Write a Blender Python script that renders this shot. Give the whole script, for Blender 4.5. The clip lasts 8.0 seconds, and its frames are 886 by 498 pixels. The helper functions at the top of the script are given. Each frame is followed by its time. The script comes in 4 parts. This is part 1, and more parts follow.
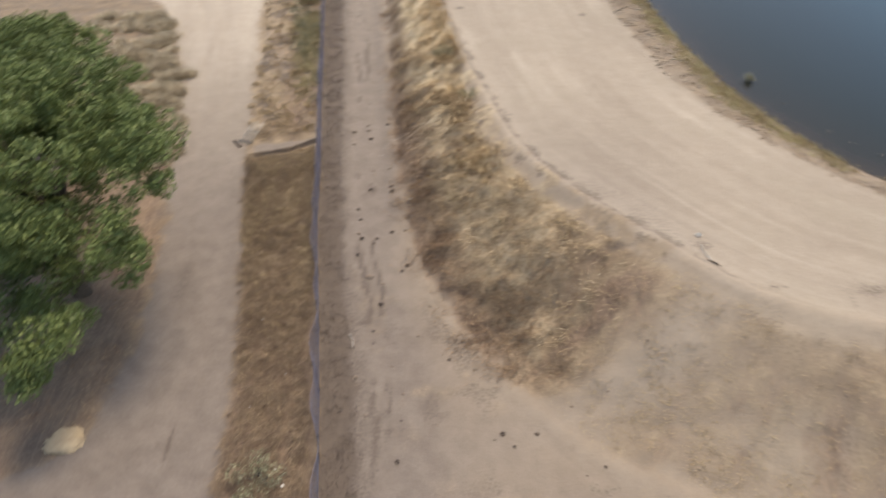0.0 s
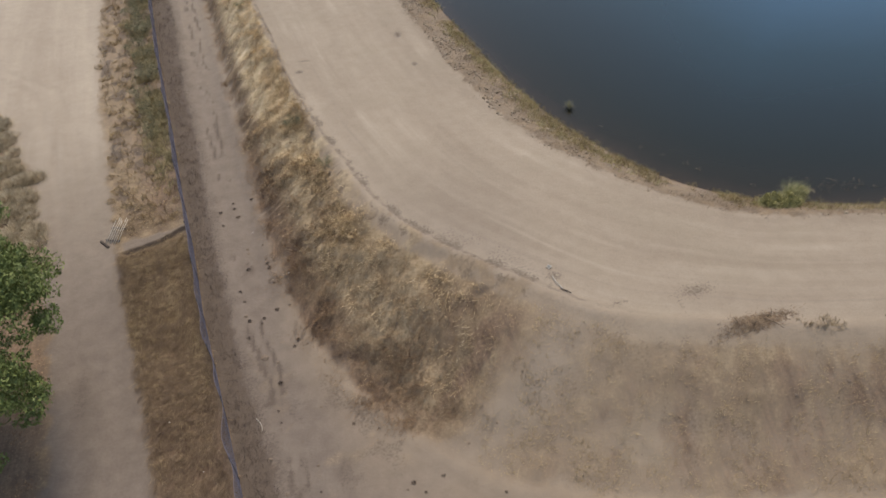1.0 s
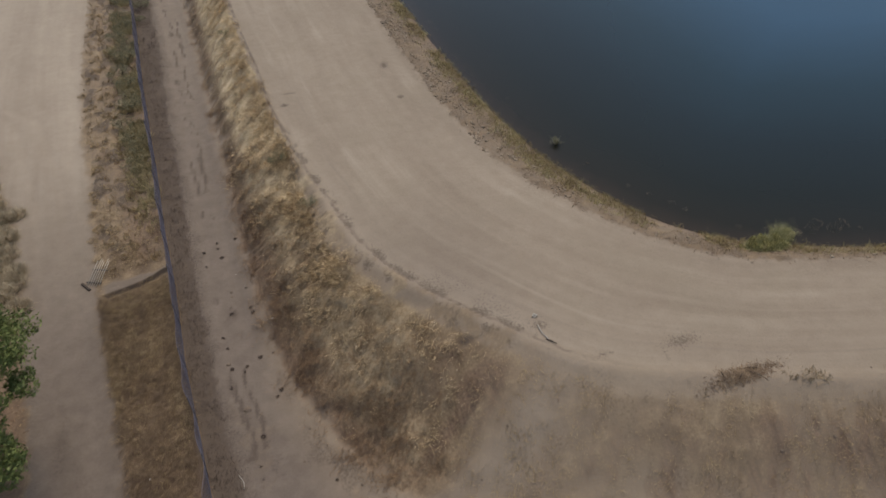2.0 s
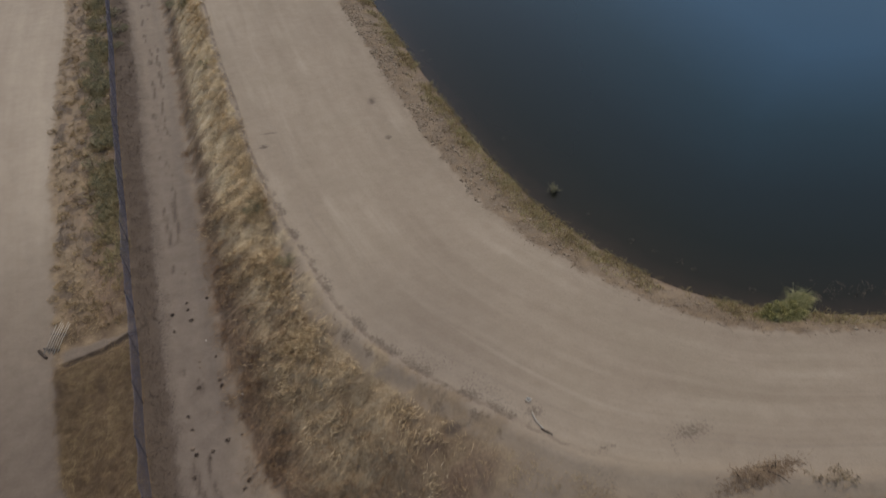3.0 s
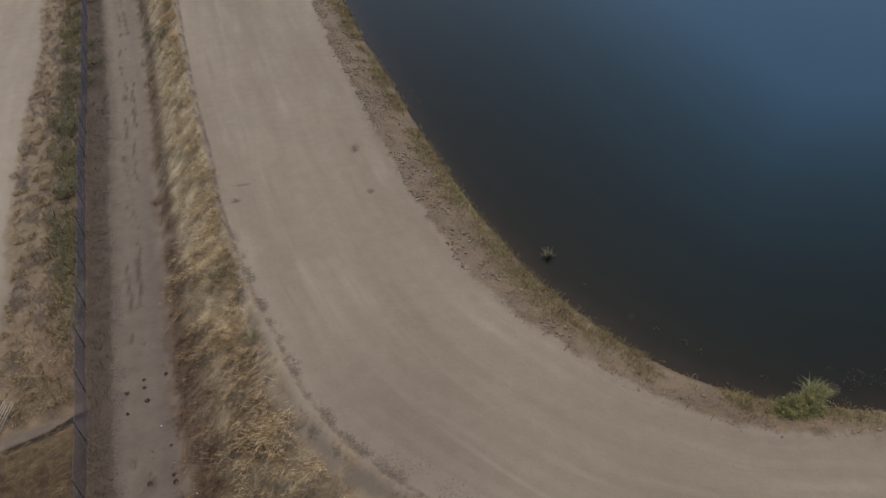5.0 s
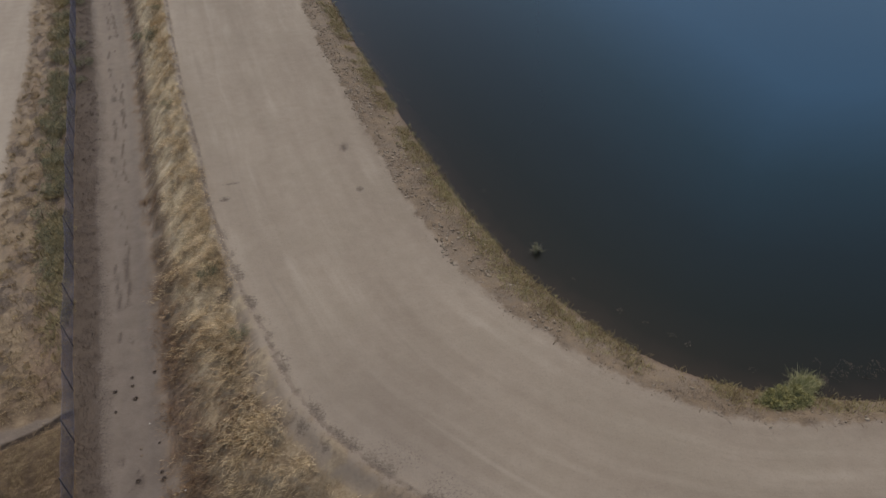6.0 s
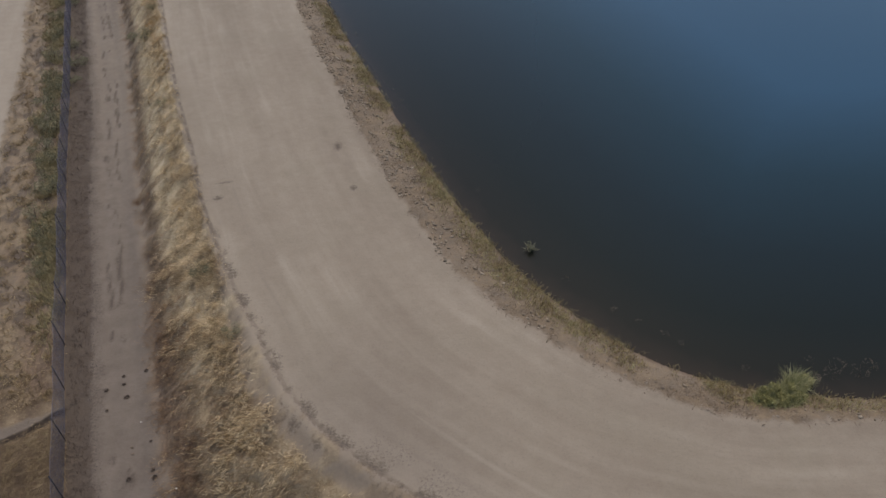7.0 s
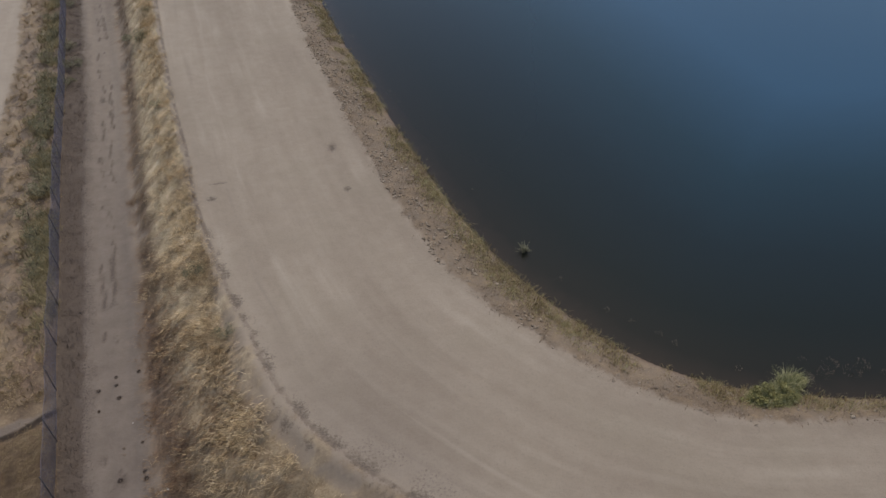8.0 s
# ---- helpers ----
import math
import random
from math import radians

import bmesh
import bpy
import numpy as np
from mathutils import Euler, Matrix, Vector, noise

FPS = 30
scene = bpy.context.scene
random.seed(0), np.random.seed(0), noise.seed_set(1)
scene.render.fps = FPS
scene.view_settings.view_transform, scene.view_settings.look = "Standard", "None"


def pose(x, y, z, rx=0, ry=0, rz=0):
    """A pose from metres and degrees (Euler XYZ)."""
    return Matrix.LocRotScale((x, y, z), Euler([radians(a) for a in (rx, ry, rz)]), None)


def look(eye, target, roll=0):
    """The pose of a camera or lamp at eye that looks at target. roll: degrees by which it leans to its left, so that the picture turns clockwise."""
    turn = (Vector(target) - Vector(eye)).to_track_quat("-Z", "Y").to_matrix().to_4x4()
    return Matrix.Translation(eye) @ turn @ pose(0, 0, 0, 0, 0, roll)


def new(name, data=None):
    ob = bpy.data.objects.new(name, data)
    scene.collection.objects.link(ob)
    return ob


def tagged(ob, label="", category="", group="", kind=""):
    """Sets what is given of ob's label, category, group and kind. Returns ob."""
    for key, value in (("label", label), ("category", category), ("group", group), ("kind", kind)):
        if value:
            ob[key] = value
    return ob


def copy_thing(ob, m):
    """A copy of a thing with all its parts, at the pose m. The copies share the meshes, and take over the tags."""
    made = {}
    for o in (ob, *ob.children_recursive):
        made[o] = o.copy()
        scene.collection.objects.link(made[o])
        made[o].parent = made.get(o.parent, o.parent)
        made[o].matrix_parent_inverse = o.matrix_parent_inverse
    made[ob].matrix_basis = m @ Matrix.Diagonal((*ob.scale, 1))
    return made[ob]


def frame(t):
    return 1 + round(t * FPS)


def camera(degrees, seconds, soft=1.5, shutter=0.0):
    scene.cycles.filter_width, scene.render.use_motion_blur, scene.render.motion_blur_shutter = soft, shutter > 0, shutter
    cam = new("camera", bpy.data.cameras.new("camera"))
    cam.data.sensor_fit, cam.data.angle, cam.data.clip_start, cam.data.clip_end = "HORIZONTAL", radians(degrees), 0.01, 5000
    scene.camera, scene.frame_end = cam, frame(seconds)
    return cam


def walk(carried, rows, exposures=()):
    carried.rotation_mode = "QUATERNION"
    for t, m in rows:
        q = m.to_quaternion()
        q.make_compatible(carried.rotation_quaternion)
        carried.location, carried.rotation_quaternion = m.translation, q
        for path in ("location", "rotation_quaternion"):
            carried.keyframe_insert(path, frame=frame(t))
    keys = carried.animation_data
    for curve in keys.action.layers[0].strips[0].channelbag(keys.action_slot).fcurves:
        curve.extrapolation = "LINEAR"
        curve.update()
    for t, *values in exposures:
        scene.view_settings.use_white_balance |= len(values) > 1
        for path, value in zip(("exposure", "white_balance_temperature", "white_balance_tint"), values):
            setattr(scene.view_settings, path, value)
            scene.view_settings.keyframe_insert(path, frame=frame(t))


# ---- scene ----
cam = camera(62.7, 8.0, soft=1.4, shutter=0.5)
METRES, EYE, TILT, LEAN, TURN = 16.5, 20.36, -41.5, 0.0, 0.0
ROWS = [
    (0.0, 0.0, 0.0, 0.0, -0.0, 0.0, -0.0),
    (0.5, -0.004, -0.0889, 0.0894, -7.47, -0.57, 7.94),
    (1.0, -0.0034, -0.1712, 0.1602, -10.03, -0.94, 10.26),
    (1.5, 0.0117, -0.1958, 0.2161, -10.59, -0.96, 10.52),
    (3.0, 0.1459, 0.0071, 0.4521, -10.55, -0.99, 10.3),
    (3.5, 0.2, 0.109, 0.5607, -10.0, -0.84, 9.68),
    (4.0, 0.2399, 0.1688, 0.6292, -9.99, -0.69, 9.6),
    (5.5, 0.2644, 0.1765, 0.6082, -10.71, -0.24, 9.88),
    (6.0, 0.2687, 0.1765, 0.594, -11.01, -0.06, 10.05),
    (6.5, 0.2737, 0.1778, 0.585, -11.14, 0.06, 10.04),
    (7.0, 0.2798, 0.1789, 0.5777, -11.19, 0.16, 10.03),
    (7.5, 0.2842, 0.178, 0.5716, -11.28, 0.27, 10.02),
    (8.0, 0.29, 0.1784, 0.5667, -11.38, 0.42, 10.05),
]
EXPOSURES = [(0.0, 1.03, 7250, 10), (0.5, 0.8, 7200, 10), (1.0, 0.51, 7220, 10), (1.5, 0.25, 7200, 10), (3.0, -0.16, 7120, 10), (4.0, -0.19, 7070, 10), (5.5, -0.18, 6930, 10), (8.0, 0.0, 6680, 10)]
PATH = [(t, pose(0, 0, EYE, TILT, LEAN, TURN) @ pose(METRES * x, METRES * y, METRES * z, 90 + pitch, roll, yaw)) for t, x, y, z, yaw, pitch, roll in ROWS]
PATH += [(2.8, look((1.93, 4.15, 25.80), (2.298, 5.598, 24.471), -0.8)), (4.2, look((4.07, 9.25, 26.28), (4.418, 10.71, 24.958), -0.7))]
walk(cam, sorted(PATH, key=lambda row: row[0]), EXPOSURES)

# ---- world and sun ----
SUN_AZ, SUN_EL = 22.0, 64.0          # degrees clockwise from +y, and above the horizon
world = bpy.data.worlds.new("sky")
scene.world = world
world.use_nodes = True
wn = world.node_tree.nodes
sky = wn.new("ShaderNodeTexSky")
sky.sky_type = "NISHITA"
sky.sun_disc = False
sky.air_density, sky.dust_density, sky.ozone_density = 1.0, 1.5, 1.2
sky.sun_elevation, sky.sun_rotation = radians(SUN_EL), radians(SUN_AZ % 360)
world.node_tree.links.new(sky.outputs[0], wn["Background"].inputs[0])
wn["Background"].inputs[1].default_value = 0.125
sun = new("sun", bpy.data.lights.new("sun", "SUN"))
sun.data.energy, sun.data.angle, sun.data.color = 1.55, radians(22), (1.0, 0.915, 0.765)
_sd = Vector((math.sin(radians(SUN_AZ)) * math.cos(radians(SUN_EL)), math.cos(radians(SUN_AZ)) * math.cos(radians(SUN_EL)), math.sin(radians(SUN_EL))))
sun.matrix_world = look(_sd * 100, (0, 0, 0))

# ---- materials ----


def material(name, rough=0.9):
    m = bpy.data.materials.new(name)
    m.use_nodes = True
    b = m.node_tree.nodes["Principled BSDF"]
    b.inputs["Roughness"].default_value = rough
    b.inputs["Specular IOR Level"].default_value = 0.25
    return m, m.node_tree.nodes, m.node_tree.links, b


def ramp(nodes, links, fac, stops):
    r = nodes.new("ShaderNodeValToRGB")
    e = r.color_ramp.elements
    e[0].position, e[0].color = stops[0][0], (*stops[0][1], 1)
    e[1].position, e[1].color = stops[-1][0], (*stops[-1][1], 1)
    for p, c in stops[1:-1]:
        k = e.new(p)
        k.color = (*c, 1)
    links.new(fac, r.inputs[0])
    return r.outputs[0]


def tex_noise(nodes, links, vec, scale, detail=4.0, rough=0.6):
    n = nodes.new("ShaderNodeTexNoise")
    n.inputs["Scale"].default_value, n.inputs["Detail"].default_value, n.inputs["Roughness"].default_value = scale, detail, rough
    links.new(vec, n.inputs["Vector"])
    return n.outputs["Fac"]


def calc(nodes, links, op, a, b, clamp=False):
    n = nodes.new("ShaderNodeMath")
    n.operation, n.use_clamp = op, clamp
    for i, v in enumerate((a, b)):
        if isinstance(v, (int, float)):
            n.inputs[i].default_value = v
        else:
            links.new(v, n.inputs[i])
    return n.outputs[0]


def blend(nodes, links, fac, a, b, mode="MIX"):
    n = nodes.new("ShaderNodeMix")
    n.data_type, n.blend_type = "RGBA", mode
    for sock, v in ((n.inputs["Factor"], fac), (n.inputs["A"], a), (n.inputs["B"], b)):
        if isinstance(v, tuple):
            sock.default_value = (*v, 1)
        elif isinstance(v, (int, float)):
            sock.default_value = v
        else:
            links.new(v, sock)
    return n.outputs["Result"]


def soft(nodes, links, v, lo, hi):
    n = nodes.new("ShaderNodeMapRange")
    n.interpolation_type = "SMOOTHSTEP"
    n.inputs["From Min"].default_value, n.inputs["From Max"].default_value = lo, hi
    links.new(v, n.inputs["Value"])
    return n.outputs["Result"]


def relief(nodes, links, b, height, strength, dist):
    n = nodes.new("ShaderNodeBump")
    n.inputs["Strength"].default_value, n.inputs["Distance"].default_value = strength, dist
    links.new(height, n.inputs["Height"])
    links.new(n.outputs[0], b.inputs["Normal"])


def island_material(name, stops, rough=0.85, patch=0.0, sheen=0.0):
    """Colour that differs from piece to piece of a joined mesh, with broad patches."""
    m, nodes, links, b = material(name, rough)
    geo = nodes.new("ShaderNodeNewGeometry")
    fac = geo.outputs["Random Per Island"]
    if patch:
        n = tex_noise(nodes, links, geo.outputs["Position"], 0.5, 3)
        k = tex_noise(nodes, links, geo.outputs["Position"], 3.2, 3)
        n = calc(nodes, links, "MULTIPLY", calc(nodes, links, "SUBTRACT", n, 0.5), patch)
        k = calc(nodes, links, "MULTIPLY", calc(nodes, links, "SUBTRACT", k, 0.5), patch * 1.3)
        fac = calc(nodes, links, "ADD", calc(nodes, links, "MULTIPLY", fac, 0.55), 0.22)
        fac = calc(nodes, links, "ADD", calc(nodes, links, "ADD", fac, n), k, True)
    links.new(ramp(nodes, links, fac, stops), b.inputs["Base Color"])
    return m


def solid_material(name, dark, light, scale, rough=0.7, metal=0.0, bump=0.2):
    m, nodes, links, b = material(name, rough)
    co = nodes.new("ShaderNodeTexCoord").outputs["Object"]
    n1 = tex_noise(nodes, links, co, scale, 6, 0.65)
    n2 = tex_noise(nodes, links, co, scale * 0.17, 3)
    f = calc(nodes, links, "ADD", calc(nodes, links, "MULTIPLY", n1, 0.6), calc(nodes, links, "MULTIPLY", n2, 0.4))
    links.new(ramp(nodes, links, f, [(0.3, dark), (0.7, light)]), b.inputs["Base Color"])
    b.inputs["Metallic"].default_value = metal
    relief(nodes, links, b, n1, bump, 0.01)
    return m


def ground_material():
    m, nodes, links, b = material("bare_earth", 0.8)
    b.inputs["Specular IOR Level"].default_value = 0.5
    pos = nodes.new("ShaderNodeNewGeometry").outputs["Position"]
    at = nodes.new("ShaderNodeAttribute")
    at.attribute_name = "cover"
    sep = nodes.new("ShaderNodeSeparateColor")
    links.new(at.outputs["Color"], sep.inputs[0])
    veg, wet, litter = sep.outputs[0], sep.outputs[1], sep.outputs[2]
    fl = nodes.new("ShaderNodeAttribute")
    fl.attribute_name = "flow"
    mp = nodes.new("ShaderNodeMapping")
    mp.inputs["Scale"].default_value = (0.34, 0.04, 1.0)
    links.new(fl.outputs["Vector"], mp.inputs["Vector"])
    broad = tex_noise(nodes, links, mp.outputs[0], 1.0, 4, 0.5)
    mf = nodes.new("ShaderNodeMapping")
    mf.inputs["Scale"].default_value = (1.1, 0.09, 1.0)
    links.new(fl.outputs["Vector"], mf.inputs["Vector"])
    narrow = tex_noise(nodes, links, mf.outputs[0], 1.0, 3, 0.5)
    streak = calc(nodes, links, "ADD", calc(nodes, links, "MULTIPLY", broad, 0.65), calc(nodes, links, "MULTIPLY", narrow, 0.35))
    big = tex_noise(nodes, links, pos, 0.16, 4)
    mid = tex_noise(nodes, links, pos, 1.3, 6, 0.62)
    fine = tex_noise(nodes, links, pos, 9.0, 6, 0.7)
    grit = tex_noise(nodes, links, pos, 45.0, 3, 0.7)
    mt = nodes.new("ShaderNodeMapping")
    mt.inputs["Scale"].default_value = (2.6, 0.11, 1.0)
    links.new(fl.outputs["Vector"], mt.inputs["Vector"])
    tyre = tex_noise(nodes, links, mt.outputs[0], 1.0, 4, 0.55)
    s = calc(nodes, links, "ADD", calc(nodes, links, "MULTIPLY", streak, 0.48), calc(nodes, links, "MULTIPLY", big, 0.17))
    s = calc(nodes, links, "ADD", s, calc(nodes, links, "MULTIPLY", mid, 0.21))
    s = calc(nodes, links, "ADD", s, calc(nodes, links, "MULTIPLY", tyre, 0.09))
    dirt = ramp(nodes, links, s, [(0.38, (0.272, 0.214, 0.158)), (0.5, (0.33, 0.266, 0.2)), (0.62, (0.39, 0.318, 0.243))])
    olive = tex_noise(nodes, links, pos, 0.33, 3)
    dirt = blend(nodes, links, calc(nodes, links, "MULTIPLY", soft(nodes, links, olive, 0.45, 0.7), 0.3), dirt, (0.275, 0.226, 0.162))
    pale = calc(nodes, links, "MULTIPLY", soft(nodes, links, narrow, 0.48, 0.75), soft(nodes, links, big, 0.4, 0.62))
    dirt = blend(nodes, links, calc(nodes, links, "MULTIPLY", pale, 0.45), dirt, (0.42, 0.348, 0.27))
    dirt = blend(nodes, links, calc(nodes, links, "MULTIPLY", soft(nodes, links, fine, 0.5, 0.72), 0.34), dirt, (0.21, 0.16, 0.125))
    # the lane's sandy soil is painted paler further on, for haze
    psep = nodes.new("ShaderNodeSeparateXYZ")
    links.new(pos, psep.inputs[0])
    lane_haze = calc(nodes, links, "MULTIPLY", soft(nodes, links, psep.outputs[1], 32.0, 50.0), soft(nodes, links, psep.outputs[0], -9.5, -12.5))
    dirt = blend(nodes, links, calc(nodes, links, "MULTIPLY", lane_haze, 0.55), dirt, ramp(nodes, links, s, [(0.4, (0.4, 0.325, 0.25)), (0.6, (0.5, 0.42, 0.33))]))
    # browner, darker soil about the foot of the near bank: light's falloff painted in
    near_dim = calc(nodes, links, "MULTIPLY", soft(nodes, links, psep.outputs[1], 34.0, 22.0), soft(nodes, links, psep.outputs[0], 12.0, 6.0))
    dirt = blend(nodes, links, calc(nodes, links, "MULTIPLY", near_dim, calc(nodes, links, "ADD", 0.35, calc(nodes, links, "MULTIPLY", big, 0.5))), dirt, ramp(nodes, links, s, [(0.4, (0.195, 0.152, 0.117)), (0.6, (0.27, 0.215, 0.168))]))
    # packed wheel tracks that follow the road's curve
    fsep = nodes.new("ShaderNodeSeparateXYZ")
    links.new(fl.outputs["Vector"], fsep.inputs[0])
    wob = calc(nodes, links, "ADD", fsep.outputs[0], calc(nodes, links, "MULTIPLY", calc(nodes, links, "SUBTRACT", broad, 0.5), 2.4))
    for centre, width, colour, much in ((2.65, 0.22, (0.44, 0.366, 0.287), 0.3), (1.55, 0.2, (0.225, 0.178, 0.14), 0.35), (5.0, 0.4, (0.42, 0.348, 0.27), 0.16)):
        off = calc(nodes, links, "ABSOLUTE", calc(nodes, links, "SUBTRACT", wob, centre), 0.0)
        line = calc(nodes, links, "SUBTRACT", 1.0, soft(nodes, links, off, 0.0, width))
        line = calc(nodes, links, "MULTIPLY", line, soft(nodes, links, tyre, 0.4, 0.62))
        dirt = blend(nodes, links, calc(nodes, links, "MULTIPLY", line, much), dirt, colour)
    tint = nodes.new("ShaderNodeAttribute")
    tint.attribute_name = "tint"
    tsep = nodes.new("ShaderNodeSeparateColor")
    links.new(tint.outputs["Color"], tsep.inputs[0])
    gold, rust, tan = tsep.outputs[0], tsep.outputs[1], tsep.outputs[2]
    dirt = blend(nodes, links, calc(nodes, links, "MULTIPLY", tan, 0.6), dirt, ramp(nodes, links, s, [(0.38, (0.245, 0.182, 0.124)), (0.62, (0.355, 0.274, 0.193))]))
    dirt = blend(nodes, links, calc(nodes, links, "MULTIPLY", at.outputs["Alpha"], 0.85), dirt, ramp(nodes, links, calc(nodes, links, "ADD", calc(nodes, links, "MULTIPLY", mid, 0.6), calc(nodes, links, "MULTIPLY", fine, 0.4)), [(0.32, (0.112, 0.085, 0.068)), (0.5, (0.153, 0.119, 0.097)), (0.7, (0.2, 0.159, 0.131))]))
    soil = ramp(nodes, links, mid, [(0.3, (0.10, 0.066, 0.042)), (0.55, (0.19, 0.13, 0.078)), (0.75, (0.29, 0.21, 0.125))])
    soil = blend(nodes, links, soft(nodes, links, fine, 0.5, 0.75), soil, (0.30, 0.22, 0.13))
    sand = ramp(nodes, links, calc(nodes, links, "ADD", calc(nodes, links, "MULTIPLY", mid, 0.5), calc(nodes, links, "MULTIPLY", fine, 0.5)), [(0.36, (0.235, 0.165, 0.092)), (0.47, (0.45, 0.345, 0.205)), (0.62, (0.68, 0.555, 0.375))])
    soil = blend(nodes, links, tan, soil, ramp(nodes, links, calc(nodes, links, "ADD", calc(nodes, links, "MULTIPLY", mid, 0.6), calc(nodes, links, "MULTIPLY", fine, 0.4)), [(0.38, (0.145, 0.097, 0.056)), (0.5, (0.255, 0.182, 0.108)), (0.62, (0.37, 0.28, 0.175))]))
    soil = blend(nodes, links, gold, soil, sand)
    mc = nodes.new("ShaderNodeMapping")
    mc.inputs["Scale"].default_value = (6.5, 0.4, 1.0)
    links.new(pos, mc.inputs["Vector"])
    comb = tex_noise(nodes, links, mc.outputs[0], 1.0, 3, 0.5)
    combed = calc(nodes, links, "ADD", calc(nodes, links, "MULTIPLY", fine, 0.65), calc(nodes, links, "MULTIPLY", comb, 0.35))
    soil = blend(nodes, links, rust, soil, ramp(nodes, links, combed, [(0.38, (0.095, 0.058, 0.04)), (0.6, (0.24, 0.155, 0.1))]))
    edge = calc(nodes, links, "ADD", veg, calc(nodes, links, "MULTIPLY", calc(nodes, links, "SUBTRACT", calc(nodes, links, "ADD", mid, fine), 1.0), 0.55))
    col = blend(nodes, links, soft(nodes, links, edge, 0.12, 0.9), dirt, soil)
    lit = calc(nodes, links, "ADD", litter, calc(nodes, links, "MULTIPLY", calc(nodes, links, "SUBTRACT", fine, 0.5), 1.2))
    col = blend(nodes, links, calc(nodes, links, "MULTIPLY", soft(nodes, links, lit, 0.22, 0.75), 0.88), col, (0.098, 0.071, 0.053))
    # the crumbled edge where bank and road meet, its step's shadow painted dark
    edge_at = calc(nodes, links, "ADD", fsep.outputs[0], calc(nodes, links, "MULTIPLY", calc(nodes, links, "SUBTRACT", calc(nodes, links, "ADD", mid, fine), 1.0), 0.35))
    crumb_shade = calc(nodes, links, "SUBTRACT", 1.0, soft(nodes, links, calc(nodes, links, "ABSOLUTE", edge_at, 0.0), 0.03, 0.17))
    crumb_shade = calc(nodes, links, "MULTIPLY", calc(nodes, links, "MULTIPLY", crumb_shade, tint.outputs["Alpha"]), soft(nodes, links, mid, 0.36, 0.56))
    col = blend(nodes, links, calc(nodes, links, "MULTIPLY", crumb_shade, 0.8), col, (0.13, 0.094, 0.07))
    mud = ramp(nodes, links, wet, [(0.0, (0.20, 0.14, 0.09)), (0.12, (0.15, 0.095, 0.06)), (0.165, (0.085, 0.06, 0.044)), (0.24, (0.05, 0.045, 0.036)), (1.0, (0.04, 0.04, 0.036))])
    col = blend(nodes, links, soft(nodes, links, wet, 0.02, 0.12), col, mud)
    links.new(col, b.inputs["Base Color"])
    h = calc(nodes, links, "ADD", mid, calc(nodes, links, "MULTIPLY", fine, 0.4))
    h = calc(nodes, links, "ADD", h, calc(nodes, links, "MULTIPLY", grit, 0.12))
    h = calc(nodes, links, "ADD", h, calc(nodes, links, "MULTIPLY", streak, 0.3))
    relief(nodes, links, b, h, 0.5, 0.09)
    # loose dust on the earth scatters light at low angles
    b.inputs["Sheen Weight"].default_value, b.inputs["Sheen Roughness"].default_value = 0.3, 0.4
    b.inputs["Sheen Tint"].default_value = (0.6, 0.47, 0.34, 1)
    return m


def water_material():
    m, nodes, links, b = material("pond_water")
    out = nodes["Material Output"]
    nodes.remove(b)
    pos = nodes.new("ShaderNodeNewGeometry").outputs["Position"]
    w1 = tex_noise(nodes, links, pos, 1.1, 2, 0.5)
    w2 = tex_noise(nodes, links, pos, 0.06, 2)
    xyz = nodes.new("ShaderNodeSeparateXYZ")
    links.new(pos, xyz.inputs[0])
    amp = calc(nodes, links, "MULTIPLY", soft(nodes, links, w2, 0.35, 0.6), soft(nodes, links, xyz.outputs[0], 34.0, 55.0))
    bump = nodes.new("ShaderNodeBump")
    bump.inputs["Distance"].default_value = 0.03
    links.new(calc(nodes, links, "ADD", calc(nodes, links, "MULTIPLY", amp, 0.3), 0.003), bump.inputs["Strength"])
    links.new(w1, bump.inputs["Height"])
    fres = nodes.new("ShaderNodeFresnel")
    fres.inputs[0].default_value = 1.333
    links.new(bump.outputs[0], fres.inputs["Normal"])
    gl = nodes.new("ShaderNodeBsdfGlossy")
    gl.inputs["Roughness"].default_value = 0.06
    links.new(bump.outputs[0], gl.inputs["Normal"])
    # muddy by the shore; the offshore blue is sky reflection put into the colour
    mud_sky_tone = nodes.new("ShaderNodeAttribute")
    mud_sky_tone.attribute_name = "mud_sky_tone"
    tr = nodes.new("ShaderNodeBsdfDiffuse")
    links.new(ramp(nodes, links, mud_sky_tone.outputs["Fac"], [(0.0, (0.062, 0.044, 0.029)), (0.12, (0.036, 0.027, 0.018)), (0.165, (0.017, 0.017, 0.011)), (0.26, (0.0105, 0.0155, 0.0125)), (0.42, (0.0095, 0.02, 0.023)), (0.65, (0.012, 0.036, 0.051)), (1.0, (0.026, 0.078, 0.135))]), tr.inputs[0])
    mx = nodes.new("ShaderNodeMixShader")
    links.new(fres.outputs[0], mx.inputs[0])
    links.new(tr.outputs[0], mx.inputs[1])
    links.new(gl.outputs[0], mx.inputs[2])
    links.new(mx.outputs[0], out.inputs[0])
    return m


M_GROUND, M_WATER = ground_material(), water_material()
M_GOLD = island_material("golden_dry_grass", [(0.0, (0.22, 0.137, 0.073)), (0.3, (0.46, 0.335, 0.185)), (0.6, (0.70, 0.535, 0.32)), (1.0, (0.89, 0.75, 0.52))], patch=1.0)
M_RUST = island_material("rusty_dry_grass", [(0.0, (0.11, 0.062, 0.039)), (0.45, (0.225, 0.137, 0.083)), (1.0, (0.42, 0.295, 0.172))], patch=1.0)
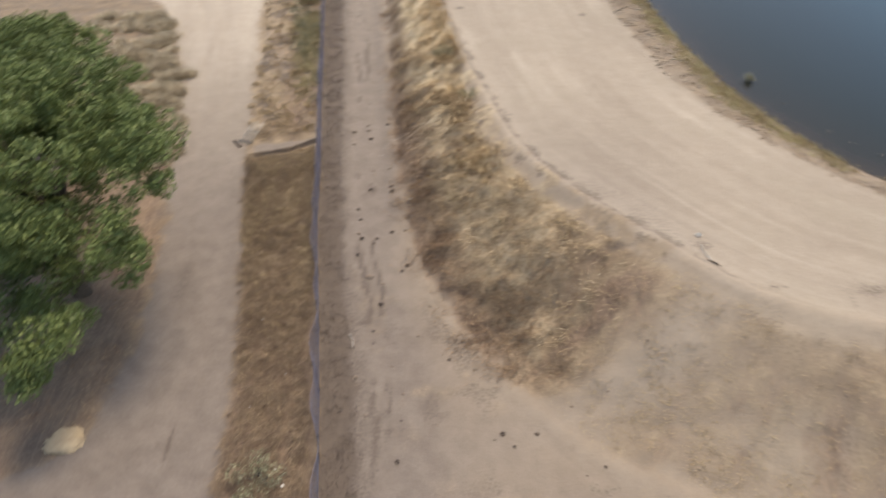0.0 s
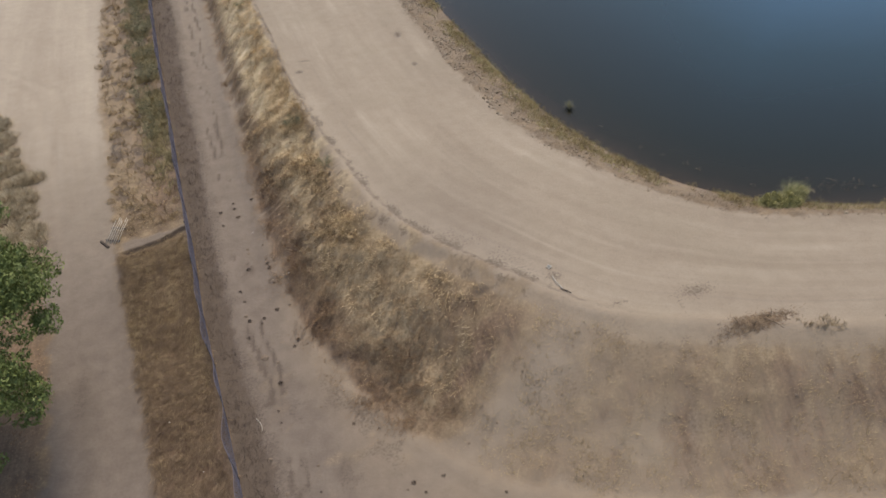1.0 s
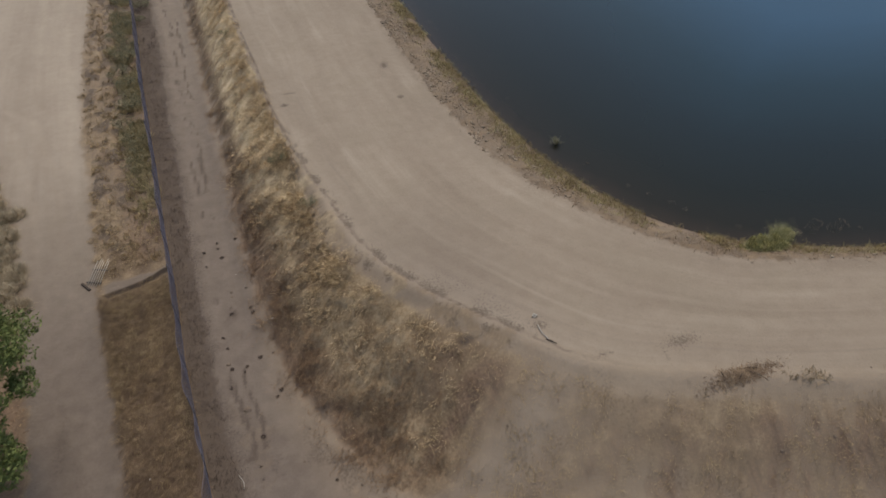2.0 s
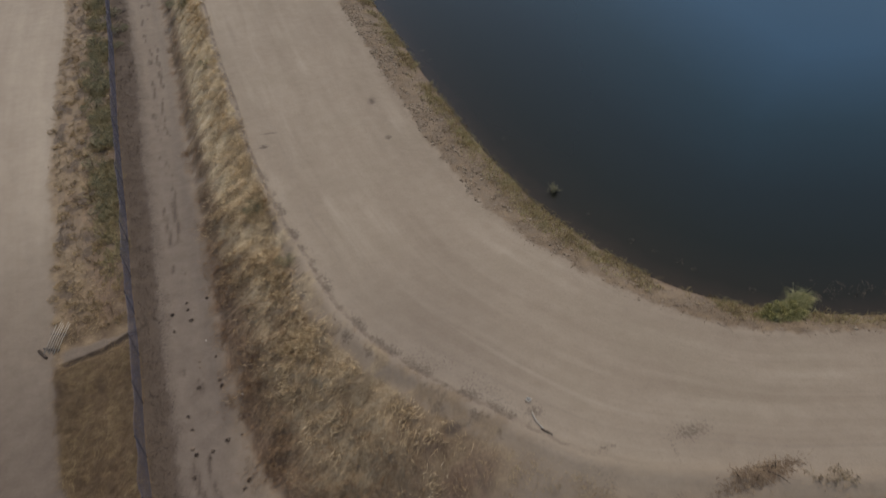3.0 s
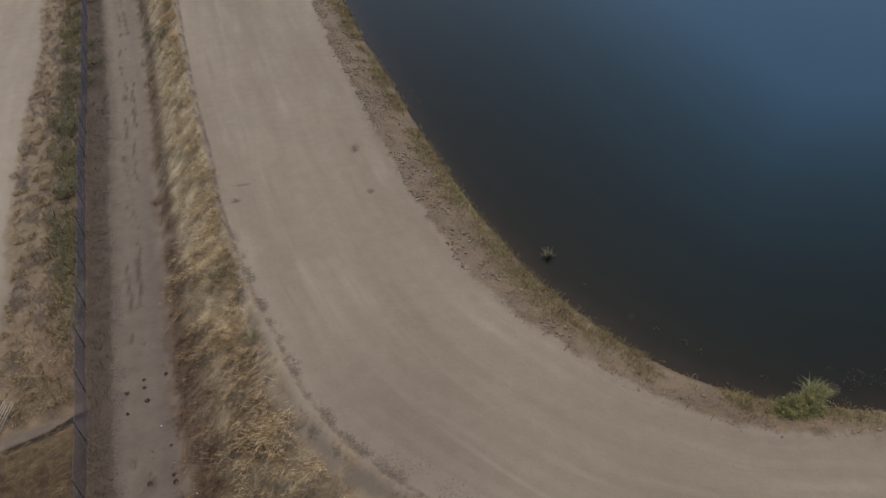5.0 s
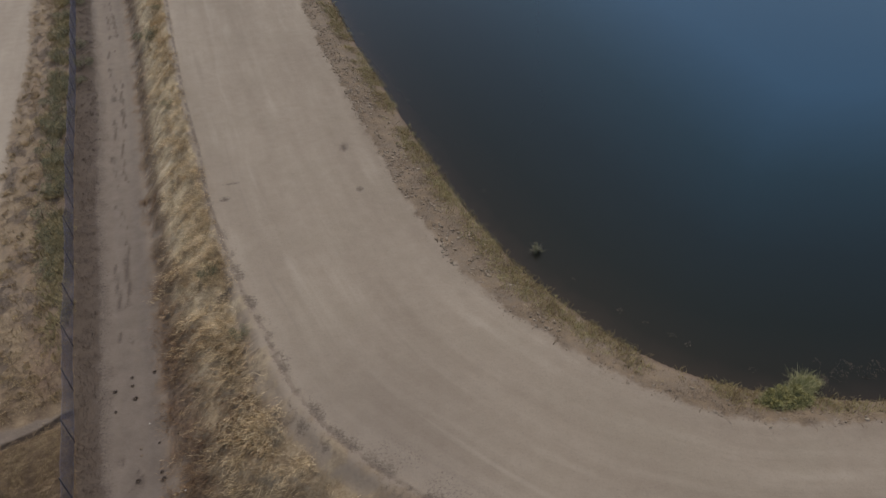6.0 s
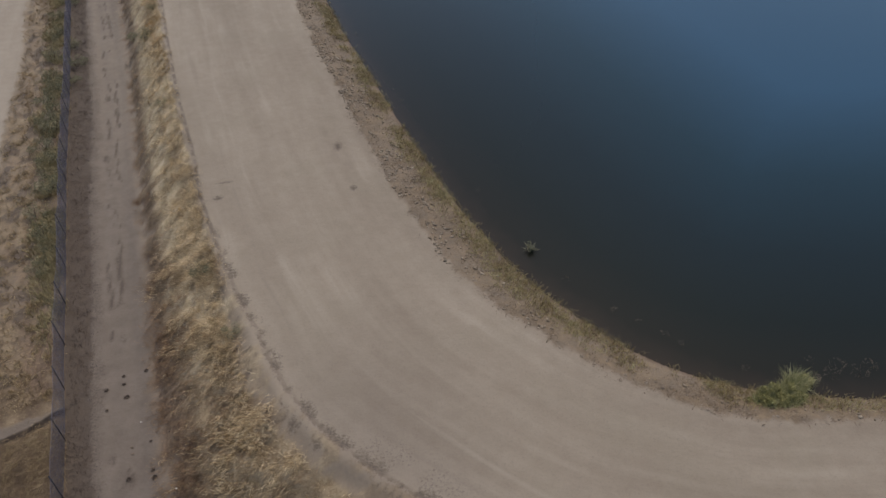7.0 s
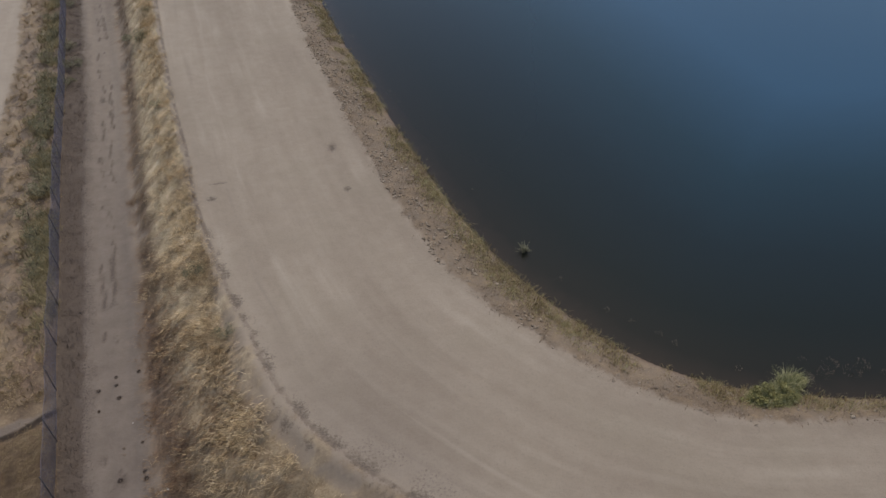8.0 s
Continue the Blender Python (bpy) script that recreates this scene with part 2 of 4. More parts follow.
M_VERGE = island_material("dark_dry_grass", [(0.0, (0.058, 0.042, 0.035)), (0.5, (0.092, 0.068, 0.056)), (1.0, (0.15, 0.112, 0.088))], patch=0.8)
M_WEED = island_material("dusty_green_weeds", [(0.0, (0.19, 0.145, 0.08)), (0.45, (0.34, 0.28, 0.15)), (0.8, (0.45, 0.375, 0.215)), (1.0, (0.6, 0.49, 0.31))], patch=0.8)
M_STUB = island_material("tan_stubble", [(0.0, (0.165, 0.117, 0.075)), (0.5, (0.29, 0.22, 0.14)), (1.0, (0.48, 0.39, 0.26))], patch=0.7)
M_STRIP = island_material("combed_brown_grass", [(0.0, (0.105, 0.071, 0.05)), (0.5, (0.215, 0.15, 0.1)), (1.0, (0.41, 0.305, 0.195))], patch=0.7)
M_STRAW = island_material("faded_straw", [(0.0, (0.20, 0.138, 0.08)), (0.5, (0.38, 0.28, 0.16)), (1.0, (0.55, 0.43, 0.26))], patch=0.9)
M_GREEN = island_material("shore_grass", [(0.0, (0.14, 0.1, 0.055)), (0.36, (0.31, 0.235, 0.118)), (0.62, (0.4, 0.325, 0.165)), (0.8, (0.38, 0.355, 0.165)), (1.0, (0.64, 0.54, 0.32))], patch=0.9)
M_MAT = island_material("matted_dead_grass", [(0.0, (0.11, 0.077, 0.052)), (0.5, (0.23, 0.17, 0.12)), (1.0, (0.46, 0.37, 0.265))], patch=0.6)
M_BUSH = island_material("yellow_green_leaves", [(0.0, (0.14, 0.115, 0.05)), (0.45, (0.33, 0.30, 0.12)), (0.8, (0.48, 0.435, 0.19)), (1.0, (0.64, 0.54, 0.31))], patch=0.6)
M_SAGE = island_material("sage_leaves", [(0.0, (0.14, 0.13, 0.075)), (0.5, (0.26, 0.243, 0.145)), (1.0, (0.41, 0.375, 0.245))])
M_PLUME = island_material("pale_green_stalks", [(0.0, (0.12, 0.125, 0.048)), (0.5, (0.29, 0.28, 0.125)), (1.0, (0.5, 0.455, 0.25))])
M_GREY = island_material("grey_dry_twigs", [(0.0, (0.24, 0.185, 0.12)), (0.5, (0.43, 0.35, 0.24)), (1.0, (0.62, 0.53, 0.385))], patch=0.7)
M_LEAF = island_material("tree_leaves", [(0.0, (0.075, 0.1, 0.033)), (0.45, (0.14, 0.175, 0.055)), (0.8, (0.2, 0.235, 0.075)), (1.0, (0.29, 0.3, 0.105))], rough=0.55, patch=0.5)
M_BARK = solid_material("bark", (0.06, 0.045, 0.032), (0.17, 0.13, 0.1), 14, 0.95, 0, 0.8)
M_STEEL = solid_material("galvanised_wire", (0.16, 0.143, 0.172), (0.27, 0.245, 0.287), 6, 0.6, 0.2)
M_POST = solid_material("weathered_steel_post", (0.06, 0.055, 0.06), (0.15, 0.14, 0.15), 9, 0.6, 0.5)
M_WHITE = solid_material("weathered_white_plastic", (0.56, 0.52, 0.45), (0.78, 0.74, 0.66), 12, 0.5)
M_DARKWOOD = solid_material("dark_weathered_wood", (0.05, 0.04, 0.035), (0.13, 0.10, 0.08), 20, 0.9)
M_BAR = solid_material("weathered_pale_bar", (0.34, 0.305, 0.26), (0.53, 0.485, 0.42), 12, 0.6)
M_STONE = solid_material("dark_stone", (0.15, 0.112, 0.084), (0.26, 0.2, 0.152), 8, 0.9, 0, 0.6)
M_RUBBLE = solid_material("pale_rubble", (0.19, 0.145, 0.105), (0.34, 0.275, 0.21), 7, 0.92, 0, 0.6)
M_SHARD = island_material("broken_stone", [(0.0, (0.165, 0.122, 0.086)), (0.5, (0.285, 0.222, 0.16)), (1.0, (0.46, 0.38, 0.285))], patch=0.4)
M_SAND = solid_material("pale_sand", (0.38, 0.27, 0.16), (0.53, 0.4, 0.25), 5, 0.95, 0, 0.4)

# ---- mesh helpers ----
rng = np.random.default_rng(7)


def mesh_tris(name, verts, tris, mat, smooth=False):
    me = bpy.data.meshes.new(name)
    verts, tris = np.asarray(verts, np.float32), np.asarray(tris, np.int32)
    me.vertices.add(len(verts))
    me.vertices.foreach_set("co", verts.ravel())
    me.loops.add(tris.size)
    me.loops.foreach_set("vertex_index", tris.ravel())
    me.polygons.add(len(tris))
    me.polygons.foreach_set("loop_start", np.arange(0, tris.size, 3, dtype=np.int32))
    if smooth:
        me.polygons.foreach_set("use_smooth", np.ones(len(tris), bool))
    me.materials.append(mat)
    me.update(calc_edges=True)
    return me


def part(name, bm, mat, parent=None, label=""):
    if isinstance(bm, bpy.types.Mesh):
        me = bm
    else:
        me = bpy.data.meshes.new(name)
        bm.to_mesh(me)
        bm.free()
        me.materials.append(mat)
    ob = new(name, me)
    if parent is not None:
        ob.parent = parent
    if label:
        ob["label"] = label
    return ob


def tube(points, radii, sides=8):
    """A closed tapered tube along points."""
    bm = bmesh.new()
    rings = []
    pts = [Vector(p) for p in points]
    for i, p in enumerate(pts):
        d = (pts[min(i + 1, len(pts) - 1)] - pts[max(i - 1, 0)]).normalized()
        a = d.orthogonal().normalized()
        c = d.cross(a)
        r = radii[i] if isinstance(radii, (list, tuple)) else radii
        rings.append([bm.verts.new(p + r * (math.cos(k * math.tau / sides) * a + math.sin(k * math.tau / sides) * c)) for k in range(sides)])
    for q, w in zip(rings, rings[1:]):
        for k in range(sides):
            f = bm.faces.new((q[k], q[(k + 1) % sides], w[(k + 1) % sides], w[k]))
            f.smooth = True
    bm.faces.new(rings[0][::-1])
    bm.faces.new(rings[-1])
    return bm


def box(sx, sy, sz, m=Matrix(), bevel=0.0):
    bm = bmesh.new()
    bmesh.ops.create_cube(bm, size=1, matrix=Matrix.Diagonal((sx, sy, sz, 1)))
    if bevel:
        bmesh.ops.bevel(bm, geom=bm.edges[:], offset=bevel, segments=2, affect="EDGES")
    bm.transform(m)
    return bm


def merge(*bms):
    out = bmesh.new()
    for b in bms:
        me = bpy.data.meshes.new("tmp")
        b.to_mesh(me)
        b.free()
        out.from_mesh(me)
        bpy.data.meshes.remove(me)
    return out


def value_noise(x, y, scale, seed):
    x, y = np.asarray(x) * scale + seed * 17.3, np.asarray(y) * scale - seed * 9.1
    xi, yi = np.floor(x), np.floor(y)
    fx, fy = x - xi, y - yi
    fx, fy = fx * fx * (3 - 2 * fx), fy * fy * (3 - 2 * fy)

    def h(a, b):
        v = np.sin(a * 127.1 + b * 311.7 + seed * 74.7) * 43758.5453
        return v - np.floor(v)
    return (h(xi, yi) * (1 - fx) + h(xi + 1, yi) * fx) * (1 - fy) + (h(xi, yi + 1) * (1 - fx) + h(xi + 1, yi + 1) * fx) * fy


def fbm(x, y, scale, seed, octaves=4):
    return sum(value_noise(x, y, scale * 2 ** k, seed + k) / 2 ** k for k in range(octaves)) / sum(0.5 ** k for k in range(octaves))


def step(lo, hi, v):
    t = np.clip((v - lo) / (hi - lo), 0, 1)
    return t * t * (3 - 2 * t)


def smooth_line(points, n=6):
    """A Catmull-Rom line through points."""
    p = np.array(points, float)
    p = np.vstack([2 * p[0] - p[1], p, 2 * p[-1] - p[-2]])
    t = np.linspace(0, 1, n, endpoint=False)[:, None]
    out = [0.5 * (2 * b + (c - a) * t + (2 * a - 5 * b + 4 * c - d) * t ** 2 + (3 * b - a - 3 * c + d) * t ** 3) for a, b, c, d in zip(p, p[1:], p[2:], p[3:])]
    return np.vstack([*out, p[-2:-1]])


def side_of(line, x, y, want_along=False):
    """Signed distance to a line: positive on the pond's side. Also the place along it."""
    a, d = line[:-1], np.diff(line, axis=0)
    ln = np.hypot(d[:, 0], d[:, 1])
    cum = np.concatenate([[0], np.cumsum(ln)])
    res, al = np.empty(len(x)), np.empty(len(x))
    for s in range(0, len(x), 8000):
        px, py = x[s:s + 8000, None] - a[:, 0], y[s:s + 8000, None] - a[:, 1]
        t = (px * d[:, 0] + py * d[:, 1]) / ln ** 2
        tc = np.clip(t, 0, 1)
        ex, ey = px - tc * d[:, 0], py - tc * d[:, 1]
        dist = np.hypot(ex, ey)
        k = dist.argmin(1)
        i = np.arange(len(k))
        cr = d[k, 0] * py[i, k] - d[k, 1] * px[i, k]
        res[s:s + 8000] = dist[i, k] * np.where(cr >= 0, 1, -1)
        al[s:s + 8000] = cum[k] + tc[i, k] * ln[k]
    return (res, al) if want_along else res


# ---- plan of the place ----
TOE = smooth_line([(-26, 260), (-10.2, 105), (-7.1, 79.2), (-5.7, 66.8), (-4.8, 57.4), (-4.0, 48.1), (-3.35, 41.5), (-2.75, 35), (-2.25, 30), (-1.85, 26.4), (-1.2, 23.4), (-0.4, 20.8), (0.9, 18.3), (2.6, 15.8), (5.2, 13.2), (9, 11.3), (14, 9.8), (22, 8.2), (45, 4), (120, -8)])
CREST = smooth_line([(-22, 260), (-5.6, 105), (-3.3, 79.2), (-2.7, 71.9), (-1.95, 62.8), (-1.1, 53.8), (-0.35, 47.9), (0.1, 42.8), (0.75, 38.8), (1.4, 35.3), (2.2, 32.4), (2.75, 29.9), (3.3, 28.1), (4.3, 26.0), (5.6, 24.1), (7.0, 22.5), (8.2, 21.2), (9.5, 19.8), (11.0, 18.4), (12.8, 17.4), (15.5, 16.5), (18.2, 15.6), (20.8, 14.9), (24, 14.2), (45, 10.2), (120, -2)])
BANK = smooth_line([(-12, 260), (5.0, 105), (7.6, 77), (8.0, 69), (8.4, 60), (9.1, 53.4), (9.5, 48), (10.05, 42.9), (10.65, 39), (11.1, 36), (11.75, 33.1), (12.8, 30.8), (14.2, 28.4), (15.8, 25.9), (17.8, 24.0), (20.0, 22.2), (22.4, 21.4), (27, 20.2), (45, 16), (120, 4)])
SHORE = smooth_line([(-9, 260), (8.0, 105), (10.2, 77), (10.6, 69.6), (11.0, 62.5), (11.6, 56), (12.2, 49.3), (12.8, 43.6), (13.2, 40.4), (13.8, 37.1), (14.8, 33), (16.2, 29.8), (17.6, 27.2), (19.5, 25.1), (21.6, 23.6), (24, 22.6), (28, 21.4), (45, 17.4), (120, 6)])
FENCE = [(9, -3.5), (11.6, -3.8), (15, -4.2), (18, -4.6), (21, -5.0), (24.5, -5.5), (29.8, -6.0), (34.5, -6.6), (40.6, -7.2), (44, -7.6), (51.2, -8.4), (63, -9.5), (75, -10.8), (110, -14.5), (260, -30)]
VERGE = [(9, -2.5), (12.5, -2.75), (15.4, -3.1), (18, -3.5), (21, -4.05), (24.8, -4.5), (29.8, -5.05), (34.6, -5.5), (40.6, -6.05), (47, -6.7), (58.2, -7.6), (75, -9.6), (110, -13), (260, -28)]
LANE_R = [(9, -6.9), (14, -7.4), (17.5, -7.7), (20.7, -8.2), (25, -9.0), (29, -9.7), (33.7, -10.5), (40.6, -11.5), (47.6, -12.6), (56.3, -13.3), (67.2, -13.9), (110, -19), (260, -38)]
LANE_L = [(9, -40), (11, -24), (12, -13.9), (13.2, -11.8), (14.8, -11.2), (17.5, -11.0), (20.5, -11.2), (24.4, -11.8), (27.6, -12.5), (32.5, -13.5), (36, -14.3), (40, -15.3), (44.4, -17.0), (48.9, -19.0), (60, -40), (260, -60)]


def across(table, y):
    t = np.array(table, float)
    return np.interp(y, t[:, 0], t[:, 1])


ROAD_Z, WATER_Z = 2.35, 1.75


def survey(x, y):
    """Height, cover (dry growth, wet, litter with painted shade) and flow of the ground at x, y."""
    x, y = np.asarray(x, float), np.asarray(y, float)
    dt, (dc, along) = side_of(TOE, x, y), side_of(CREST, x, y, True)
    db, dw = side_of(BANK, x, y), side_of(SHORE, x, y)
    fx, vx, lr, ll = across(FENCE, y), across(VERGE, y), across(LANE_R, y), across(LANE_L, y)
    n1, n2, n3 = fbm(x, y, 0.35, 1), fbm(x, y, 1.6, 2), fbm(x, y, 5.0, 3, 2)
    z = -0.22 * step(0.1, 1.6, fx - x)
    z = z - 0.10 * step(0.2, 1.2, x - vx) * step(0.2, 1.0, -dt)
    f = np.clip(dt / np.maximum(dt - dc, 0.01), 0, 1)
    eased = step(25, 18, y) * step(-1.5, 1.5, x)
    bank_z = ROAD_Z * ((1 - (1 - f) ** 1.45) * (1 - eased) + step(0, 1, f) * eased)
    z = np.where(dt > 0, bank_z - 0.1 * (1 - step(0, 0.8, dt)), z)
    # a low berm between the grass and the road, with a worn step down to it
    z = z + 0.14 * np.exp(-((dc + 0.38) / 0.3) ** 2) * (0.5 + n2) - 0.03 * step(0.0, 0.2, dc) * (db < 0)
    g = np.clip(db / np.maximum(db - dw, 0.01), 0, 1)
    z = np.where(db > 0, ROAD_Z - 0.03 - (ROAD_Z - WATER_Z - 0.03) * g ** 1.3, z)
    z = np.where(dw > 0, WATER_Z - 0.16 * np.minimum(dw, 9.0), z)
    rough = step(0.0, 0.5, dt) * step(-0.3, -0.9, dc) * (0.34 - 0.22 * step(4, 9, x - 0.55 * (y - 21)) * step(30, 22, y)) + (0.18 - 0.12 * step(30, 34, y)) * step(0, 0.6, fx - x) * step(0, 0.6, x - lr) + 0.12 * step(0, 0.8, ll - x) + 0.06 * step(0.1, 0.5, db) * step(0, -0.4, dw) + 0.012
    dr = y - (31.45 - 0.3 * (fx - 0.3 - x))
    rough = rough * (1 - 0.9 * np.exp(-((dr - 0.4) / 0.9) ** 2) * step(0.2, 0.6, x - lr) * step(-0.2, 0.3, fx - x))
    z = z + (n1 - 0.5) * rough * 1.4 + (n2 - 0.5) * rough + (n3 - 0.5) * np.maximum(rough - 0.013, 0) * 0.6
    z = z + 0.045 * np.sin((x - lr) * 7.0 + 2.0 * n1) * step(34, 42, y) * step(-0.5, 0.6, x - lr) * step(1.2, 1.8, fx - x)
    # rills that run slantwise down the far bank
    rill = np.sin(along * 4.0 + dc * 2.6 + 13.0 * n1 + 4.0 * n2)
    z = z + 0.07 * rill * step(30, 42, y) * step(0.2, 0.7, dt) * step(-0.3, -0.7, dc) * (0.3 + n1)
    # wheel ruts
    mid_r = 0.5 * (lr + ll)
    for c in (-0.75, 0.75):
        z = z - 0.035 * np.exp(-((x - mid_r - c) / 0.25) ** 2) * (ll < x) * (x < lr)
    vm = 0.5 * (vx + across([(9, -1.0), (20, -1.6), (26, -2.0), (35, -2.75), (48, -4.0), (66.8, -5.7), (105, -10), (260, -26)], y))
    for c in (-0.55, 0.55):
        z = z - 0.03 * np.exp(-((x - vm - c) / 0.2) ** 2) * (dt < 0) * (x > vx)
    # the drain that crosses the strip to the fence
    drain = step(0.2, 0.6, x - lr) * step(-0.2, 0.3, fx - x)
    ragged = dr + 0.16 * (fbm(x, y, 1.1, 91) - 0.5) + 0.1 * (n3 - 0.5)
    z = z - 0.2 * step(0.05, -0.05, ragged) * np.exp(-(np.minimum(ragged, 0) / 0.9) ** 2) * drain
    # what covers it
    veg = step(-0.25, 0.35, fx - x + 0.1) * step(-0.15, 0.5, x - lr + (n2 - 0.5) * 0.8) * (0.95 - (0.25 + 0.5 * (n1 - 0.4)) * step(33, 37, y))
    veg = np.maximum(veg, step(-0.1, 0.25, x - fx + 0.2) * step(0.3, -0.4, x - vx + (n2 - 0.5) * 0.7))
    bare = step(6.0, 9.5, x - 0.55 * (y - 21)) * step(30, 22, y)
    berm = 0.12 + 0.9 * step(40, 29, y)
    on_bank = step(-0.6, 0.8, dt + (n2 - 0.5) * 1.6) * step(-berm, -berm - 0.45, dc + (n2 - 0.5) * 0.6)
    veg = np.maximum(veg, on_bank * (1 - bare * (0.5 - 0.7 * (n1 - 0.5))) )
    veg = np.maximum(veg, (0.48 + 0.4 * n1) * step(-0.2, 0.15, db + (n2 - 0.5) * 0.8) * step(0.3, -0.2, dw))
    veg = np.maximum(veg, step(0.0, 0.7, ll - x + (n2 - 0.5)) * (0.9 - 0.2 * n1))
    # growth between the wheel tracks, worn patches, stubble
    flat = step(0.0, -0.6, dt) * step(0.1, 0.5, x - vx)
    smudge = np.zeros(len(x))
    for c in (-0.3, 0.25):
        smudge = np.maximum(smudge, 0.75 * flat * np.exp(-((x - vm - c - 0.9 * (n1 - 0.5)) / (0.08 + 0.3 * n2 * n2)) ** 2) * step(0.4, 0.58, fbm(x * 0.9, y * 0.55, 1.0, 33)))
    veg = np.maximum(veg, 0.36 * flat * step(25, 20, y) * step(0.48, 0.72, fbm(x, y, 0.9, 31)))
    comb = 0.5 * fbm(along * 1.4, dc * 0.35, 0.9, 32) + 0.5 * fbm(along * 3.6, dc * 1.0, 0.9, 52)
    veg = np.maximum(veg, step(0.3, 1.5, dt) * step(-0.7, -1.6, dc) * step(0.3, 0.8, comb) * 0.85)
    veg = np.maximum(veg, step(0.2, 1.2, ll - x) * step(48, 44, y))
    veg = np.maximum(veg, step(0.15, -0.15, dc) * step(-1.6, -1.0, dc) * step(46, 34, y) * step(0.34, 0.66, n2) * 0.6 * step(11, 7.5, x))
    # low: dark bare soil, plus tree shade painted over the near lane
    low = step(0.4 + 0.4 * step(27, 23, y), -0.3 - 2.0 * step(27, 22, y), dt + (n2 - 0.5) * step(28, 23, y)) * (0.42 + 0.58 * step(36, 23, y) * step(fx, fx - 1, x) + 0.45 * step(-0.5, 0.5, x - fx) * step(-1, 1, across(VERGE, y) + 3.2 - x))
    # less of it far off, a painted stand-in for haze
    low = low * (1 - 0.95 * step(32, 48, y) * step(fx + 0.5, fx - 0.5, x)) * (1 - 0.3 * step(40, 60, y))
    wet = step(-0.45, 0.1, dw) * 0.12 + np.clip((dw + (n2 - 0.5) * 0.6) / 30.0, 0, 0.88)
    near = step(46, 34, y)
    litter = np.exp(-((dc - 0.1 - 0.35 * (n1 - 0.5) - 0.3 * (n2 - 0.5)) / (0.12 + 0.38 * n2 * (0.3 + 0.7 * near))) ** 2) * (0.22 + 0.4 * near) * step(0.32, 0.62, n2 + 0.04) * step(14, 9, x)
    litter = np.maximum(litter, smudge)
    litter = np.maximum(litter, 0.5 * near * step(-0.3, -0.45, dc) * step(-2.2, -1.2, dc) * step(0.47, 0.62, 0.6 * fbm(x, y, 1.1, 51) + 0.4 * fbm(x, y, 3.3, 54)) * step(13, 10, x))
    litter = np.maximum(litter, 0.4 * near * np.exp(-((dc - 0.42 - 0.3 * (n1 - 0.5)) / 0.1) ** 2) * step(0.4, 0.6, n2) * step(12, 8, x))
    # first spot below: shade in the lane's ruts, painted as a dark patch
    for px, py, wx, wy, k in ((-10.6, 21.3, 0.55, 2.4, 0.5), (-9.0, 13.6, 0.1, 1.0, 0.7), (15.2, 18.2, 1.2, 0.5, 0.5), (14.2, 17.6, 0.15, 0.8, 0.4), (16.4, 16.0, 1.2, 0.3, 0.45), (11.6, 18.4, 0.9, 0.25, 0.6), (9.8, 20.6, 0.6, 0.4, 0.55), (8.2, 41.2, 0.25, 0.3, 0.8), (8.0, 45.6, 0.3, 0.6, 0.75), (1.0, 42.2, 0.35, 0.3, 0.75), (1.4, 43.6, 0.6, 0.2, 0.6), (-3.0, 18.9, 0.35, 0.3, 0.8), (6.6, 20.8, 0.5, 0.35, 0.8), (5.0, 19.5, 1.5, 1.1, 0.42)):
        litter = np.maximum(litter, k * np.exp(-((x - px) / wx) ** 2 - ((y - py) / wy) ** 2))
    litter = np.maximum(litter, 1.05 * step(-0.1, 0.1, x - fx) * step(0.55, -0.35, x - vx + 0.4 * (n2 - 0.5)))
    litter = np.maximum(litter, 0.5 * step(-0.1, 0.1, x - fx) * step(1.2, 0.2, x - vx + (n2 - 0.5) * 0.8) * step(-0.2, -0.8, dt) * step(0.2, 0.6, n1 + 0.15))
    litter = np.maximum(litter, 0.5 * np.exp(-((db - 0.1) / 0.25) ** 2) * step(0.4, 0.7, n2))
    reach = np.clip((x - lr) / np.maximum(fx - lr, 0.1), 0, 1)
    # shade under the drain's ledge, painted as a dark line
    litter = np.maximum(litter, 1.2 * np.exp(-((ragged + 0.05) / (0.07 + 0.07 * reach)) ** 2) * drain)
    shelf = step(-0.02, 0.06, ragged) * step(1.25 - 0.85 * reach, 0.7 - 0.6 * reach, ragged + 0.7 * (n2 - 0.5)) * drain
    litter = np.maximum(litter, 0.3 * step(0.2, 0.5, dc) * step(2.2, 0.8, dc + 1.2 * (n1 - 0.5)) * step(30, 24, y) * step(12, 8, x) * step(0.3, 0.6, n2))
    # scuffed blotches on the flat before the slope, and lumps on the rough strip
    litter = np.maximum(litter, 0.42 * flat * step(24, 18, y) * step(0.48, 0.64, fbm(x, y, 1.1, 81)))
    litter = np.maximum(litter, 0.34 * bare * step(0.0, 0.8, dt) * step(-0.4, -1.2, dc) * step(0.47, 0.64, fbm(2.2 * (0.86 * x - 0.5 * y), 0.7 * (0.5 * x + 0.86 * y), 0.9, 82)))
    litter = np.maximum(litter, 0.62 * step(0.1, 0.5, fx - x) * step(0.1, 0.5, x - lr) * step(32.2, 33.5, y) * step(0.52, 0.63, fbm(x, y * 0.7, 1.4, 83)))
    bank = step(0.0, 0.5, dt) * step(0.1, -0.3, dc)
    gold = bank * (0.25 + 0.75 * step(27, 36, y)) * step(7, 1, x - 0.55 * (y - 21)) * step(0.15, 0.4, f)
    rust = step(-0.6, 0.1, dt) * step(0.3 + 1.9 * step(40, 27, y), 0.05, dt + (n2 - 0.5) * 1.2) * step(13, 19, y) * 0.85
